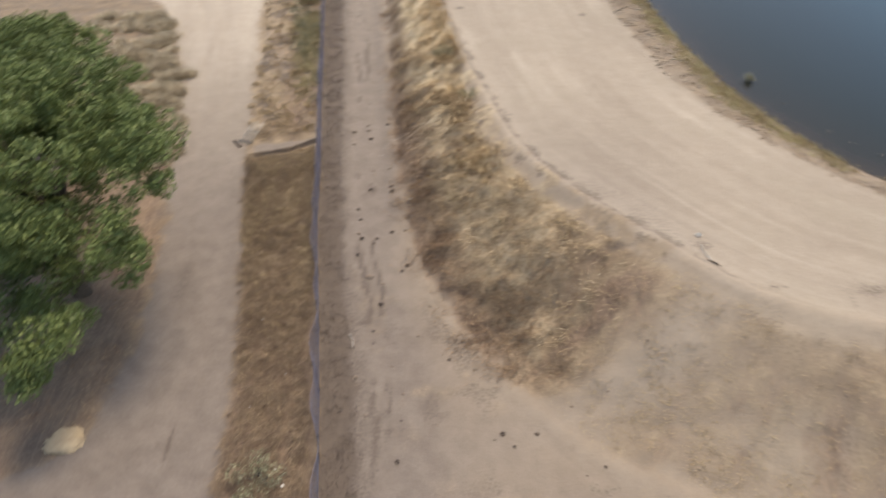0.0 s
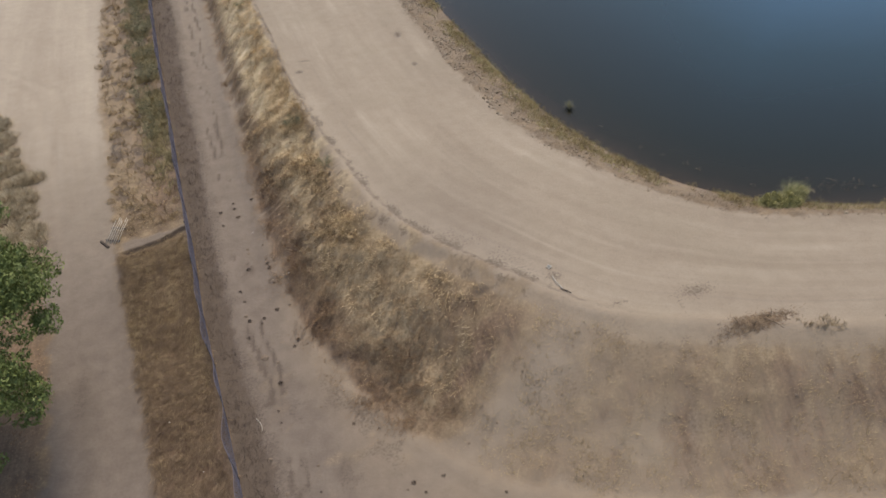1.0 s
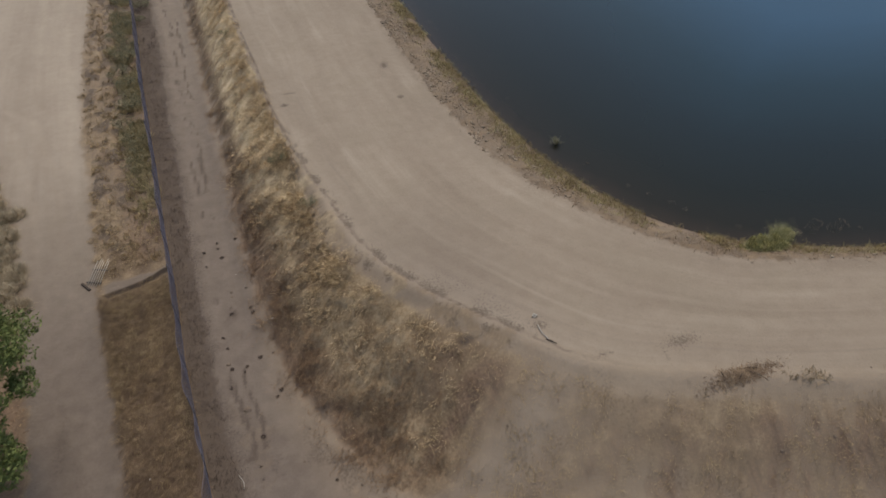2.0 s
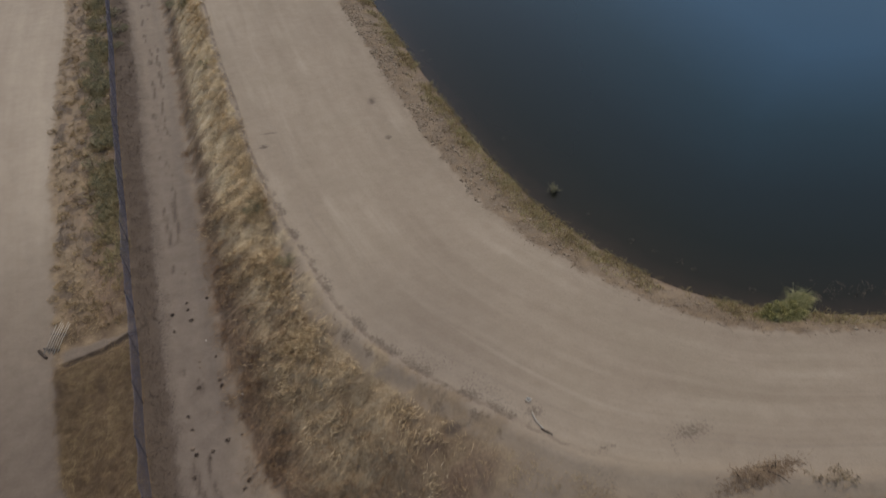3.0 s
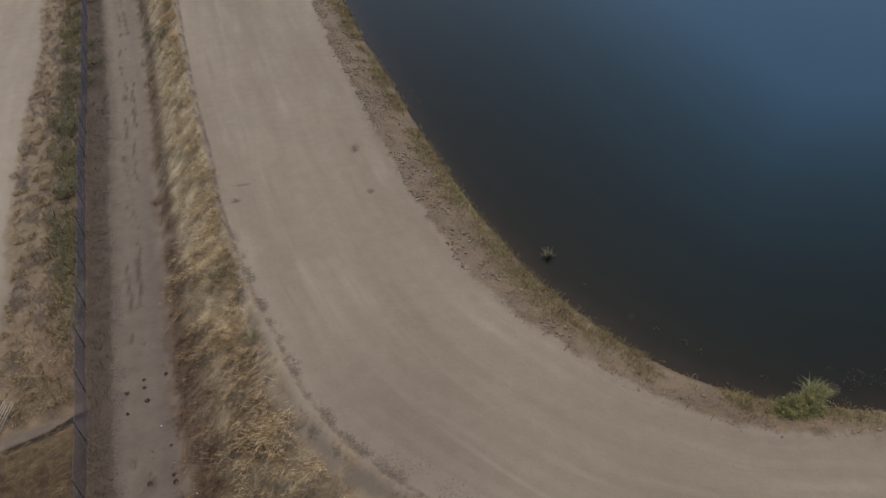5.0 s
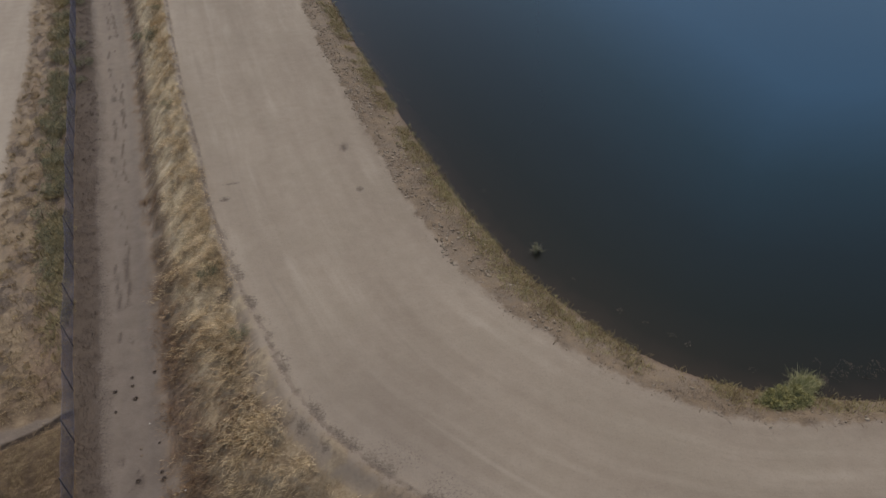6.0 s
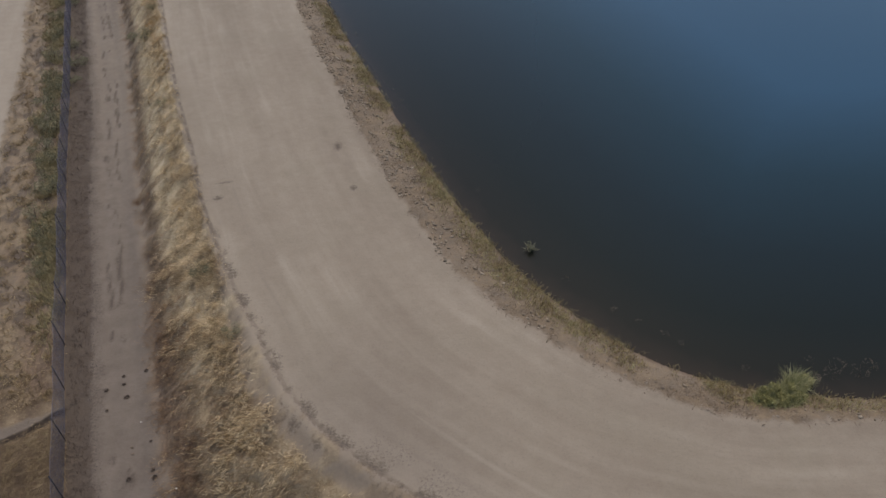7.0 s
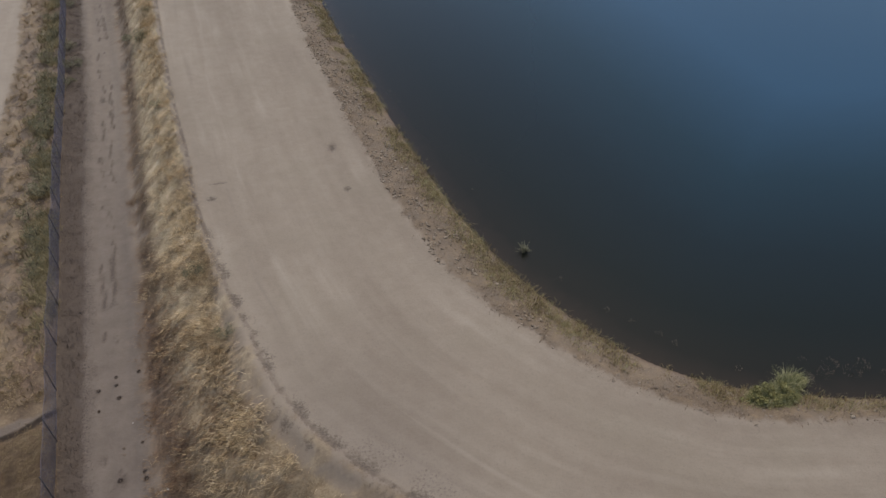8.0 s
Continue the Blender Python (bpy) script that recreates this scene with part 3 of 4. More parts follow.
    # rusty growth in the rill troughs, with their shade painted in
    rust = np.maximum(rust, 0.35 * bank * step(32, 42, y) * step(0.35, 0.95, -rill + 0.8 * (n2 - 0.5)))
    rust = np.maximum(rust, bank * step(-0.8, -2.4, dc) * (0.22 + 0.7 * step(0.42, 0.62, comb)) * step(3, 8, x - 0.55 * (y - 21)) * step(30, 22, y))
    rust = np.maximum(rust, 0.28 * np.exp(-((x - 5.0) / 1.7) ** 2 - ((y - 19.5) / 1.3) ** 2))
    rust = np.maximum(rust, (0.3 + 0.55 * step(26, 16, y)) * step(0.0, 0.4, fx - x) * step(0.0, 0.4, x - lr) * step(31, 29, y))
    rust = np.maximum(rust, 0.6 * step(0.2, 1.2, ll - x) * step(34, 28, y))
    rust = np.maximum(rust, 0.75 * step(0.05, 0.3, fx - x) * step(2.6, 1.2, fx - x + 1.6 * (n1 - 0.5)) * step(31, 34, y) * step(0.3, 0.6, n2 + 0.1))
    rust = np.maximum(rust, 0.6 * step(0, 0.5, fx - x) * step(0.3, 0.8, x - lr) * step(32, 35, y) * step(0.5, 0.75, n1 * 0.5 + n2 * 0.5 + 0.08))
    tan = np.maximum(step(0.0, 0.5, dt) * step(0.6, -1.4, dc) * step(43, 34, y), step(0, 0.5, fx - x) * step(0, 0.5, x - lr) * step(32, 35, y) * 0.9)
    tan = np.maximum(tan, step(0, 0.5, fx - x) * step(0, 0.5, x - lr) * step(34, 30, y) * (0.4 + 0.6 * step(15, 26, y)) * (0.35 + 0.65 * step(0.4, 0.6, fbm(x * 5.0, y * 0.5, 1.0, 41))))
    tan = np.maximum(tan, 0.95 * step(0.9, 0.2, dt) * step(0.0, 1.6, x - vx - 1.4) * step(27, 22, y))
    # the pale track worn down the slope from the road's corner
    worn = np.zeros(len(x))
    for ax, ay, bx, by in ((11.5, 19.4, 7.2, 16.0), (7.2, 16.0, 3.4, 14.4), (3.4, 14.4, -1.0, 12.6)):
        t = np.clip(((x - ax) * (bx - ax) + (y - ay) * (by - ay)) / ((bx - ax) ** 2 + (by - ay) ** 2), 0, 1)
        worn = np.maximum(worn, np.exp(-(np.hypot(x - ax - t * (bx - ax), y - ay - t * (by - ay)) / (0.7 + 0.5 * n1)) ** 2))
    veg, low = veg * (1 - 0.8 * shelf), np.maximum(low, 0.85 * shelf)
    veg, tan, rust, litter = veg * (1 - 0.85 * worn), tan * (1 - 0.5 * worn), rust * (1 - 0.8 * worn), litter * (1 - 0.8 * worn)
    brink = step(14, 10, x) * (0.6 + 0.4 * step(34, 42, y))
    # road coordinates: across from the grass to the pond bank, and along
    u = np.clip(dc / np.maximum(dc - db, 0.01), 0, 1)
    lane = np.where(dc < 0, dc, np.where(db > 0, 10 + db, 10 * u))
    along = along * (1 - u) + side_of(BANK, x, y, True)[1] * u
    return z, np.stack([veg, wet, litter, low], 1), np.stack([gold, rust, tan, brink], 1), np.stack([lane, along], 1)


def height(x, y):
    return survey(np.atleast_1d(x), np.atleast_1d(y))[0]


def at(x, y, dz=0.0):
    return Vector((x, y, float(height(x, y)[0]) + dz))


# ---- ground and water ----
def spread(lo, hi, fine, reach):
    core = np.arange(lo, hi + 1e-6, fine)
    k = fine * 1.22 ** np.arange(1, 60)
    far = np.cumsum(k)
    far = far[far < reach]
    return np.concatenate([lo - far[::-1], core, hi + far])


gx, gy = spread(-19, 30, 0.2, 2500), np.unique(np.concatenate([spread(9, 86, 0.24, 2500), np.arange(29.6, 32.3, 0.07)]))
X, Y = np.meshgrid(gx, gy)
X, Y = X.ravel(), Y.ravel()
Z, COVER, TINT, FLOW = survey(X, Y)
nx, ny = len(gx), len(gy)
i = (np.arange(ny - 1)[:, None] * nx + np.arange(nx - 1)).ravel()
quads = np.concatenate([np.stack([i, i + 1, i + nx + 1], 1), np.stack([i, i + nx + 1, i + nx], 1)])
FLOW = FLOW.reshape(ny, nx, 2)
for _ in range(10):
    FLOW[1:-1, 1:-1] = 0.2 * (FLOW[1:-1, 1:-1] + FLOW[:-2, 1:-1] + FLOW[2:, 1:-1] + FLOW[1:-1, :-2] + FLOW[1:-1, 2:])
FLOW = FLOW.reshape(-1, 2)
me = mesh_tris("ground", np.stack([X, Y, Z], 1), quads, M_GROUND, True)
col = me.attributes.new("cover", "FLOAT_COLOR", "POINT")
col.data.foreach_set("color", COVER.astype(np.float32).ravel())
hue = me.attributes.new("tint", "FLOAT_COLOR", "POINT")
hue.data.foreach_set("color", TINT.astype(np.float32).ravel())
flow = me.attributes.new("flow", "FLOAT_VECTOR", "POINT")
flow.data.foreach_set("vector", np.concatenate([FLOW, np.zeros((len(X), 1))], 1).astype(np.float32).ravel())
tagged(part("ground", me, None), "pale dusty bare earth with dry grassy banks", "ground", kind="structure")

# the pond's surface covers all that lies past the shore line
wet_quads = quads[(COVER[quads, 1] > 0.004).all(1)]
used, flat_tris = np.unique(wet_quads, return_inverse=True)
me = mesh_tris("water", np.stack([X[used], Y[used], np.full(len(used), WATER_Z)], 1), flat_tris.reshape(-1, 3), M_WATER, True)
# distance offshore, which drives the painted sky blue
offshore = me.attributes.new("mud_sky_tone", "FLOAT", "POINT")
offshore.data.foreach_set("value", COVER[used, 1].astype(np.float32))
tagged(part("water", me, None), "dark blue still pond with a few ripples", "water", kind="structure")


# ---- grasses ----
def blades(base, az, length, width, lean, curl):
    n = len(base)
    d = np.stack([np.cos(az), np.sin(az), np.zeros(n)], 1)
    s = np.stack([-np.sin(az), np.cos(az), np.zeros(n)], 1) * (width / 2)[:, None]
    up = np.array([0, 0, 1.0])
    mid = base + (length * 0.55)[:, None] * (d * np.sin(lean)[:, None] + up * np.cos(lean)[:, None])
    l2 = lean + curl
    tip = mid + (length * 0.5)[:, None] * (d * np.sin(l2)[:, None] + up * np.cos(l2)[:, None])
    v = np.stack([base - s, base + s, mid - s * 0.8, mid + s * 0.8, tip], 1).reshape(-1, 3)
    k = np.arange(n)[:, None, None] * 5
    return v, (k + np.array([[0, 1, 3], [0, 3, 2], [2, 3, 4]])).reshape(-1, 3)


def grow(name, mat, lo, hi, tries, keep, length, width, lean, per, label, sway=None, radius=0.12):
    """Clumps of dry blades over the ground, where keep() lets them stand."""
    x, y = rng.uniform(lo[0], hi[0], tries), rng.uniform(lo[1], hi[1], tries)
    k = rng.random(tries) < keep(x, y)
    x, y = x[k], y[k]
    m = len(x)
    big = np.repeat(rng.uniform(0.65, 1.25, m), per)
    caz = np.repeat(rng.uniform(0, math.tau, m) if sway is None else sway + rng.normal(0, 0.3, m), per)
    n = m * per
    bx, by = np.repeat(x, per) + rng.normal(0, radius, n), np.repeat(y, per) + rng.normal(0, radius, n)
    z = height(bx, by)
    az = caz + rng.normal(0, 0.4, n)
    v, t = blades(np.stack([bx, by, z - 0.02], 1), az, rng.uniform(*length, n) * big, rng.uniform(*width, n), rng.uniform(*lean, n), rng.uniform(0.1, 0.55, n))
    return tagged(part(name, mesh_tris(name, v, t, mat), None), label, "grass", kind="stuff")


def bank_keep(lower):
    """Golden grass high on the bank, rusty grass low on it."""
    def keep(x, y):
        dt, dc = side_of(TOE, x, y), side_of(CREST, x, y)
        tufted = 0.22 + 0.78 * step(0.4, 0.56, fbm(x, y, 1.5, 61, 2))
        f = dt / np.maximum(dt - dc, 0.01)
        n = fbm(x, y, 0.6, 11)
        bare = step(4.5, 9.0, x - 0.55 * (y - 21)) * step(30, 22, y)
        p = step(-0.35 - 0.9 * step(28, 23, y), 0.7 + 0.9 * step(28, 23, y), dt + (n - 0.5) * 1.4) * step(-0.1 - 0.8 * step(40, 29, y), -0.4 - 1.3 * step(40, 29, y), dc + (n - 0.5) * 1.0) * (1 - 0.97 * bare)
        return p * (np.clip(1.35 - f + 0.25 * step(25, 29, y) * step(39, 34, y), 0.1, 1) * (1 - 0.82 * step(31, 25, y) * step(0.12, 0.5, f + (n - 0.5) * 0.7)) * (1 - 0.85 * step(30, 42, y) * step(0.1, 0.35, f)) * (1 - 0.65 * step(38, 48, y)) if lower else np.clip(0.03 + 1.2 * step(0.28, 0.85, f + (n - 0.5) * 0.7), 0, 1) * (1 - 0.3 * step(36, 30, y)) * (1 - 0.8 * step(30, 23, y)) * (1 - 0.6 * step(38, 48, y))) * step(0.15, 0.5, n + 0.1) * tufted
    return keep


def strip_keep(x, y):
    return step(0, 0.5, across(FENCE, y) - x) * step(0.0, 0.5, x - across(LANE_R, y)) * (1 - 0.75 * step(30.5, 34, y)) * (0.3 + 0.7 * step(0.42, 0.55, fbm(x * 5.0, y * 0.5, 0.8, 13))) * (0.4 + 0.6 * step(16, 27, y)) * (1 - step(0.9, 0.5, abs(y - 32.0 + 0.3 * (across(FENCE, y) - 0.3 - x))))


def verge_keep(x, y):
    return step(-0.1, 0.2, x - across(FENCE, y)) * step(0.35, -0.35, x - across(VERGE, y)) * step(0.2, 0.5, fbm(x, y, 0.7, 14) + 0.12)


def shore_keep(x, y):
    db, dw = side_of(BANK, x, y), side_of(SHORE, x, y)
    g = db / np.maximum(db - dw, 0.01)
    far = step(30, 37, y)
    return step(0.25 + 0.15 * far, 0.75 + 0.12 * far, g) * step(0.25, -0.1, dw) * step(0.3, 0.52, fbm(x, y, 0.9, 15) + 0.1 * step(20, 24, x))


def bankside_keep(x, y):
    return step(-0.25, 0.15, side_of(BANK, x, y) + (fbm(x, y, 1.6, 20) - 0.5)) * step(0.0, -0.3, side_of(SHORE, x, y)) * step(0.3, 0.6, fbm(x, y, 1.1, 16))


def slope_keep(x, y):
    dc = side_of(CREST, x, y)
    return step(0, 0.5, side_of(TOE, x, y)) * step(-0.6, -1.4, dc) * step(2.5, 8.0, x - 0.55 * (y - 21)) * 0.4 * step(0.4, 0.65, fbm(2.2 * (0.86 * x - 0.5 * y), 0.7 * (0.5 * x + 0.86 * y), 0.9, 17))


def litter_keep(x, y):
    return step(0.2, 1.0, across(LANE_L, y) - x) * step(13, 15, y) * step(0.35, 0.7, fbm(x, y, 0.8, 18))


PI = math.pi
grow("bank_grass", M_GOLD, (-10, 17), (10, 88), 100000, bank_keep(False), (0.22, 0.55), (0.009, 0.02), (0.4, 1.25), 15, "long golden dry grass flopped over the bank", sway=4.1, radius=0.2)
grow("bank_grass", M_RUST, (-10, 16), (10, 88), 90000, bank_keep(True), (0.12, 0.34), (0.008, 0.02), (0.3, 1.2), 11, "short rusty brown dry grass low on the bank", sway=4.1, radius=0.2)
grow("bank_grass", M_STUB, (-2, 15), (11, 33), 26000, lambda x, y: bank_keep(True)(x, y) * 0.08 + 0.42 * step(0.3, 1.0, side_of(TOE, x, y)) * step(-1.0, -1.8, side_of(CREST, x, y)) * step(32, 27, y) * (1 - 0.93 * step(2.0, 9.0, x - 0.55 * (y - 21))) * step(0.3, 0.6, fbm(x, y, 0.7, 24)), (0.1, 0.28), (0.005, 0.011), (0.3, 1.1), 11, "thin wispy faded grass on the lower bank", sway=4.3, radius=0.25)
grow("strip_grass", M_STRIP, (-11, 9), (-3, 31.5), 60000, lambda x, y: strip_keep(x, y) * step(31.3, 30.8, y), (0.25, 0.65), (0.007, 0.016), (0.8, 1.45), 7, "fine combed brown dry grass between lane and fence", sway=-1.5, radius=0.08)
grow("strip_grass", M_STRAW, (-11, 15), (-4, 31.5), 42000, lambda x, y: strip_keep(x, y) * step(31.3, 30.8, y) * (0.04 + 0.96 * step(18, 26, y)) * step(0.36, 0.56, fbm(x * 4.0, y * 0.4, 0.9, 43)), (0.25, 0.55), (0.008, 0.018), (0.7, 1.4), 6, "pale straw stalks combed flat in the strip", sway=-1.5, radius=0.07)
grow("strip_grass", M_STRAW, (-15, 31), (-5, 86), 20000, strip_keep, (0.2, 0.5), (0.01, 0.028), (0.3, 1.25), 8, "tall faded straw grass between lane and fence", sway=-1.4)
grow("verge_grass", M_VERGE, (-13, 9), (-2, 88), 40000, verge_keep, (0.06, 0.2), (0.008, 0.02), (0.3, 1.3), 7, "dark brown dry grass along the fence")
grow("fence_weeds", M_WEED, (-15, 33), (-6.5, 90), 40000, lambda x, y: step(0.05, 0.3, across(FENCE, y) - x) * step(2.3, 0.9, across(FENCE, y) - x + (fbm(x, y, 0.5, 23) - 0.5) * 1.8) * step(34, 40, y) * step(0.42, 0.6, fbm(x, y, 0.55, 22) + 0.03), (0.15, 0.45), (0.015, 0.04), (0.1, 1.0), 8, "dusty green weeds along the fence")
grow("shore_grass", M_GREEN, (6, 18), (32, 90), 150000, shore_keep, (0.1, 0.3), (0.01, 0.026), (0.1, 1.1), 8, "green and yellow grass along the water")
grow("bankside_grass", M_MAT, (5, 18), (32, 90), 102000, bankside_keep, (0.06, 0.2), (0.012, 0.04), (0.7, 1.5), 5, "matted dead grass and twigs on the pond bank")
grow("slope_grass", M_STRAW, (1, 7), (32, 22), 60000, slope_keep, (0.06, 0.2), (0.008, 0.02), (0.3, 1.2), 5, "sparse worn dry grass on the bare slope")
grow("leaf_drift", M_MAT, (-3, 15), (12, 40), 60000, lambda x, y: np.exp(-((side_of(CREST, x, y) - 0.1 - 0.35 * (fbm(x, y, 0.35, 1) - 0.5)) / (0.1 + 0.14 * step(44, 33, y))) ** 2) * 0.12 * step(0.42, 0.62, fbm(x, y, 0.9, 21)) * step(12, 9.5, x), (0.03, 0.09), (0.006, 0.015), (0.7, 1.5), 4, "drift of brown leaf litter along the road's edge")
grow("crest_weeds", M_STUB, (12, 9), (34, 18), 16000, lambda x, y: step(0.45, 0.15, abs(side_of(CREST, x, y) + 0.2)) * step(0.4, 0.6, fbm(x, y, 0.8, 19) + 0.05) * step(18, 20, x), (0.1, 0.26), (0.015, 0.035), (0.3, 1.2), 6, "straggling dry weeds along the road's shoulder")
grow("leaf_litter", M_RUST, (-22, 12), (-10, 32), 12000, litter_keep, (0.05, 0.16), (0.02, 0.06), (0.9, 1.5), 4, "brown fallen leaves and dry weeds under the tree")


# ---- shrubs ----
def leaf_cloud(centres, radii, n, size, squash=0.8):
    """Small leaf quads over the shells of clumps."""
    c = rng.integers(0, len(centres), n)
    d = rng.normal(0, 1, (n, 3))
    d /= np.linalg.norm(d, axis=1)[:, None]
    r = rng.uniform(0.45, 1.05, n) ** 0.5
    p = np.asarray(centres)[c] + d * (np.asarray(radii)[c] * r)[:, None] * np.array([1, 1, squash])
    nrm = d * 0.7 + rng.normal(0, 0.55, (n, 3))
    nrm /= np.linalg.norm(nrm, axis=1)[:, None]
    u = np.cross(nrm, rng.normal(0, 1, (n, 3)))
    u /= np.linalg.norm(u, axis=1)[:, None]
    w = np.cross(nrm, u)
    s = rng.uniform(*size, n)[:, None]
    v = np.stack([p - u * s, p + w * s * 0.45, p + u * s, p - w * s * 0.45], 1).reshape(-1, 3)
    k = np.arange(n)[:, None, None] * 4
    return v, (k + np.array([[0, 1, 2], [0, 2, 3]])).reshape(-1, 3)


def shrub(name, mat, r, h, n, leaf, label, category="shrub", blades_n=0, group=""):
    root = new(name)
    c = [(rng.normal(0, r * 0.4), rng.normal(0, r * 0.4), h * rng.uniform(0.3, 0.7)) for _ in range(9)]
    rad = [min(r, h) * rng.uniform(0.3, 0.5) for _ in c]
    part("foliage", mesh_tris("foliage", *leaf_cloud(c, rad, n, leaf), mat), None, root)
    for p in c[::2]:
        part("stem", tube([(0, 0, -0.05), (p[0] * 0.5, p[1] * 0.5, p[2] * 0.6), p], [0.018, 0.012, 0.005], 5), M_BARK, root)
    if blades_n:
        az = rng.uniform(0, math.tau, blades_n)
        rr = rng.uniform(0, r * 0.6, blades_n)
        v, t = blades(np.stack([rr * np.cos(az), rr * np.sin(az), np.full(blades_n, -0.03)], 1), az, rng.uniform(0.5, 1.1, blades_n) * h, rng.uniform(0.02, 0.04, blades_n), rng.uniform(0.1, 0.8, blades_n), rng.uniform(0.2, 0.8, blades_n))
        part("grass_tuft", mesh_tris("grass_tuft", v, t, mat), None, root)
    return tagged(root, label, category, group)


def tussock(name, mat, r, h, n, width, label, category, group):
    """A clump of stalks that spread from a low crown."""
    root = new(name)
    az, rr = rng.uniform(0, math.tau, n), r * 0.75 * np.sqrt(rng.random(n))
    b = np.stack([rr * np.cos(az), rr * np.sin(az), np.full(n, -0.03)], 1)
    v, t = blades(b, az + rng.normal(0, 0.8, n), h * rng.uniform(0.4, 1.2, n), rng.uniform(*width, n), rng.uniform(0.1, 1.1, n), rng.uniform(0.1, 0.9, n))
    part("foliage", mesh_tris("foliage", v, t, mat), None, root)
    return tagged(root, label, category, group)


sage = shrub("sage_shrub", M_SAGE, 0.72, 0.6, 1500, (0.014, 0.034), "dusty green shrub on the grassy bank", group="green shrubs")
sage.location = at(0.16, 36.5)
for x, y, s in ((1.3, 32.0, 0.9), (-4.0, 66.3, 1.9), (-4.7, 75.3, 2.0), (-3.4, 70.5, 0.9), (-2.2, 54.0, 0.9), (-8.6, 49.0, 1.4), (-9.3, 56.5, 1.5), (-8.4, 44.6, 1.3), (-9.9, 62.5, 1.3), (-8.2, 41.8, 1.1), (-9.0, 52.5, 1.2), (-9.6, 59.2, 1.2), (-8.9, 66.0, 1.3), (-8.8, 63.2, 0.9), (-5.75, 12.2, 1.7), (-9.2, 46.8, 1.2), (-9.0, 50.6, 1.1), (-9.7, 54.4, 1.3), (-9.9, 58.0, 1.2), (-10.3, 60.6, 1.3), (-10.5, 64.6, 1.4), (-10.8, 68.0, 1.4), (-8.0, 43.2, 0.8), (-9.5, 69.5, 1.2), (-10.9, 72.5, 1.4), (-11.4, 76.5, 1.3), (-11.0, 79.5, 1.4), (-12.0, 83.0, 1.3), (-5.2, 81.5, 1.2)):
    x -= 0.45 * (x < -7)
    p = at(x, y)
    s = s * (1.15 if x < -7 else 0.95)
    copy_thing(sage, pose(p.x, p.y, p.z, 0, 0, rng.uniform(0, 360)) @ Matrix.Diagonal((s, s, s * 0.9, 1)))


# ---- the tree beside the lane ----
def leafy_tree(x, y, lobes, radii, trunk_r, leaves, label):
    root = new("tree")
    root.location = at(x, y)
    top = sum(c[2] for c in lobes) / len(lobes)
    pts = [(0, 0, -0.3), (0.05, 0.05, 0.1 * top), (0.15, -0.1, 0.27 * top), (0.1, 0.1, 0.47 * top), (-0.1, 0.1, 0.74 * top)]
    part("trunk", tube(pts, [trunk_r * k for k in (1.0, 0.8, 0.67, 0.57, 0.36)], 12), M_BARK, root)
    for c in lobes[::3]:
        a = Vector((0.1, 0.05, rng.uniform(0.3, 0.6) * top))
        e = Vector(c)
        m = a.lerp(e, 0.5) + Vector((rng.normal(0, 0.25), rng.normal(0, 0.25), 0.35))
        part("limb", tube([a, a.lerp(m, 0.5) + Vector((0, 0, 0.1)), m, e], [0.3 * trunk_r, 0.24 * trunk_r, 0.16 * trunk_r, 0.02], 7), M_BARK, root)
    sub, sr = [], []
    for c, r in zip(lobes, radii):
        for _ in range(26):
            d = rng.normal(0, 1, 3)
            d /= np.linalg.norm(d)
            sub.append(np.array(c) + d * r * rng.uniform(0.6, 1.0) * np.array([1, 1, 0.8]))
            sr.append(rng.uniform(0.22, 0.55))
    part("crown", mesh_tris("crown", *leaf_cloud(sub, sr, leaves, (0.045, 0.1)), M_LEAF), None, root)
    return tagged(root, label, "tree")


def lobe_ball(n, rx, ry, rz, cx, cy, cz):
    out = []
    for _ in range(n):
        d = Vector((rng.normal(), rng.normal(), rng.normal())).normalized() * rng.uniform(0.55, 0.92)
        out.append((cx + d.x * rx, cy + d.y * ry, cz + d.z * rz))
    return out


big = lobe_ball(60, 4.6, 5.0, 3.0, -0.6, 0.2, 5.9)
big_r = [rng.uniform(1.0, 1.6) for _ in big]
# low skirts, and the boughs that reach over the lane
big += [(1.6, -3.4, 3.2), (-0.5, -4.0, 3.0), (2.9, -1.6, 3.4), (0.4, -2.2, 2.9), (-2.5, -3.6, 3.3), (-3.0, 6.0, 6.0), (-5.0, 6.5, 6.2), (4.3, -0.4, 6.3), (4.2, 0.3, 7.2), (3.6, -2.6, 5.2), (2.0, -5.4, 3.4), (1.4, -6.2, 2.8), (0.6, 5.2, 7.2), (-1.5, 5.8, 6.8), (2.0, 3.9, 7.3)]
big_r += [1.3, 1.3, 1.2, 1.2, 1.3, 1.5, 1.6, 1.25, 1.1, 1.2, 0.9, 0.7, 1.5, 1.5, 1.4]
leafy_tree(-14.4, 20.6, big, big_r, 0.42, 190000, "large leafy green broad-crowned tree beside the dirt lane")
small = lobe_ball(22, 2.6, 2.8, 1.6, 0, 0, 4.2)
leafy_tree(-20.2, 32.8, small, [rng.uniform(0.8, 1.2) for _ in small], 0.25, 45000, "smaller green tree behind the large one")

# dry brush beside the lane, further on
brush = tussock("dry_shrub", M_GREY, 0.7, 0.42, 420, (0.012, 0.035), "low grey-brown dry shrub beside the dirt lane", "shrub", "dry shrubs")
brush.location = at(-14.9, 38.6)
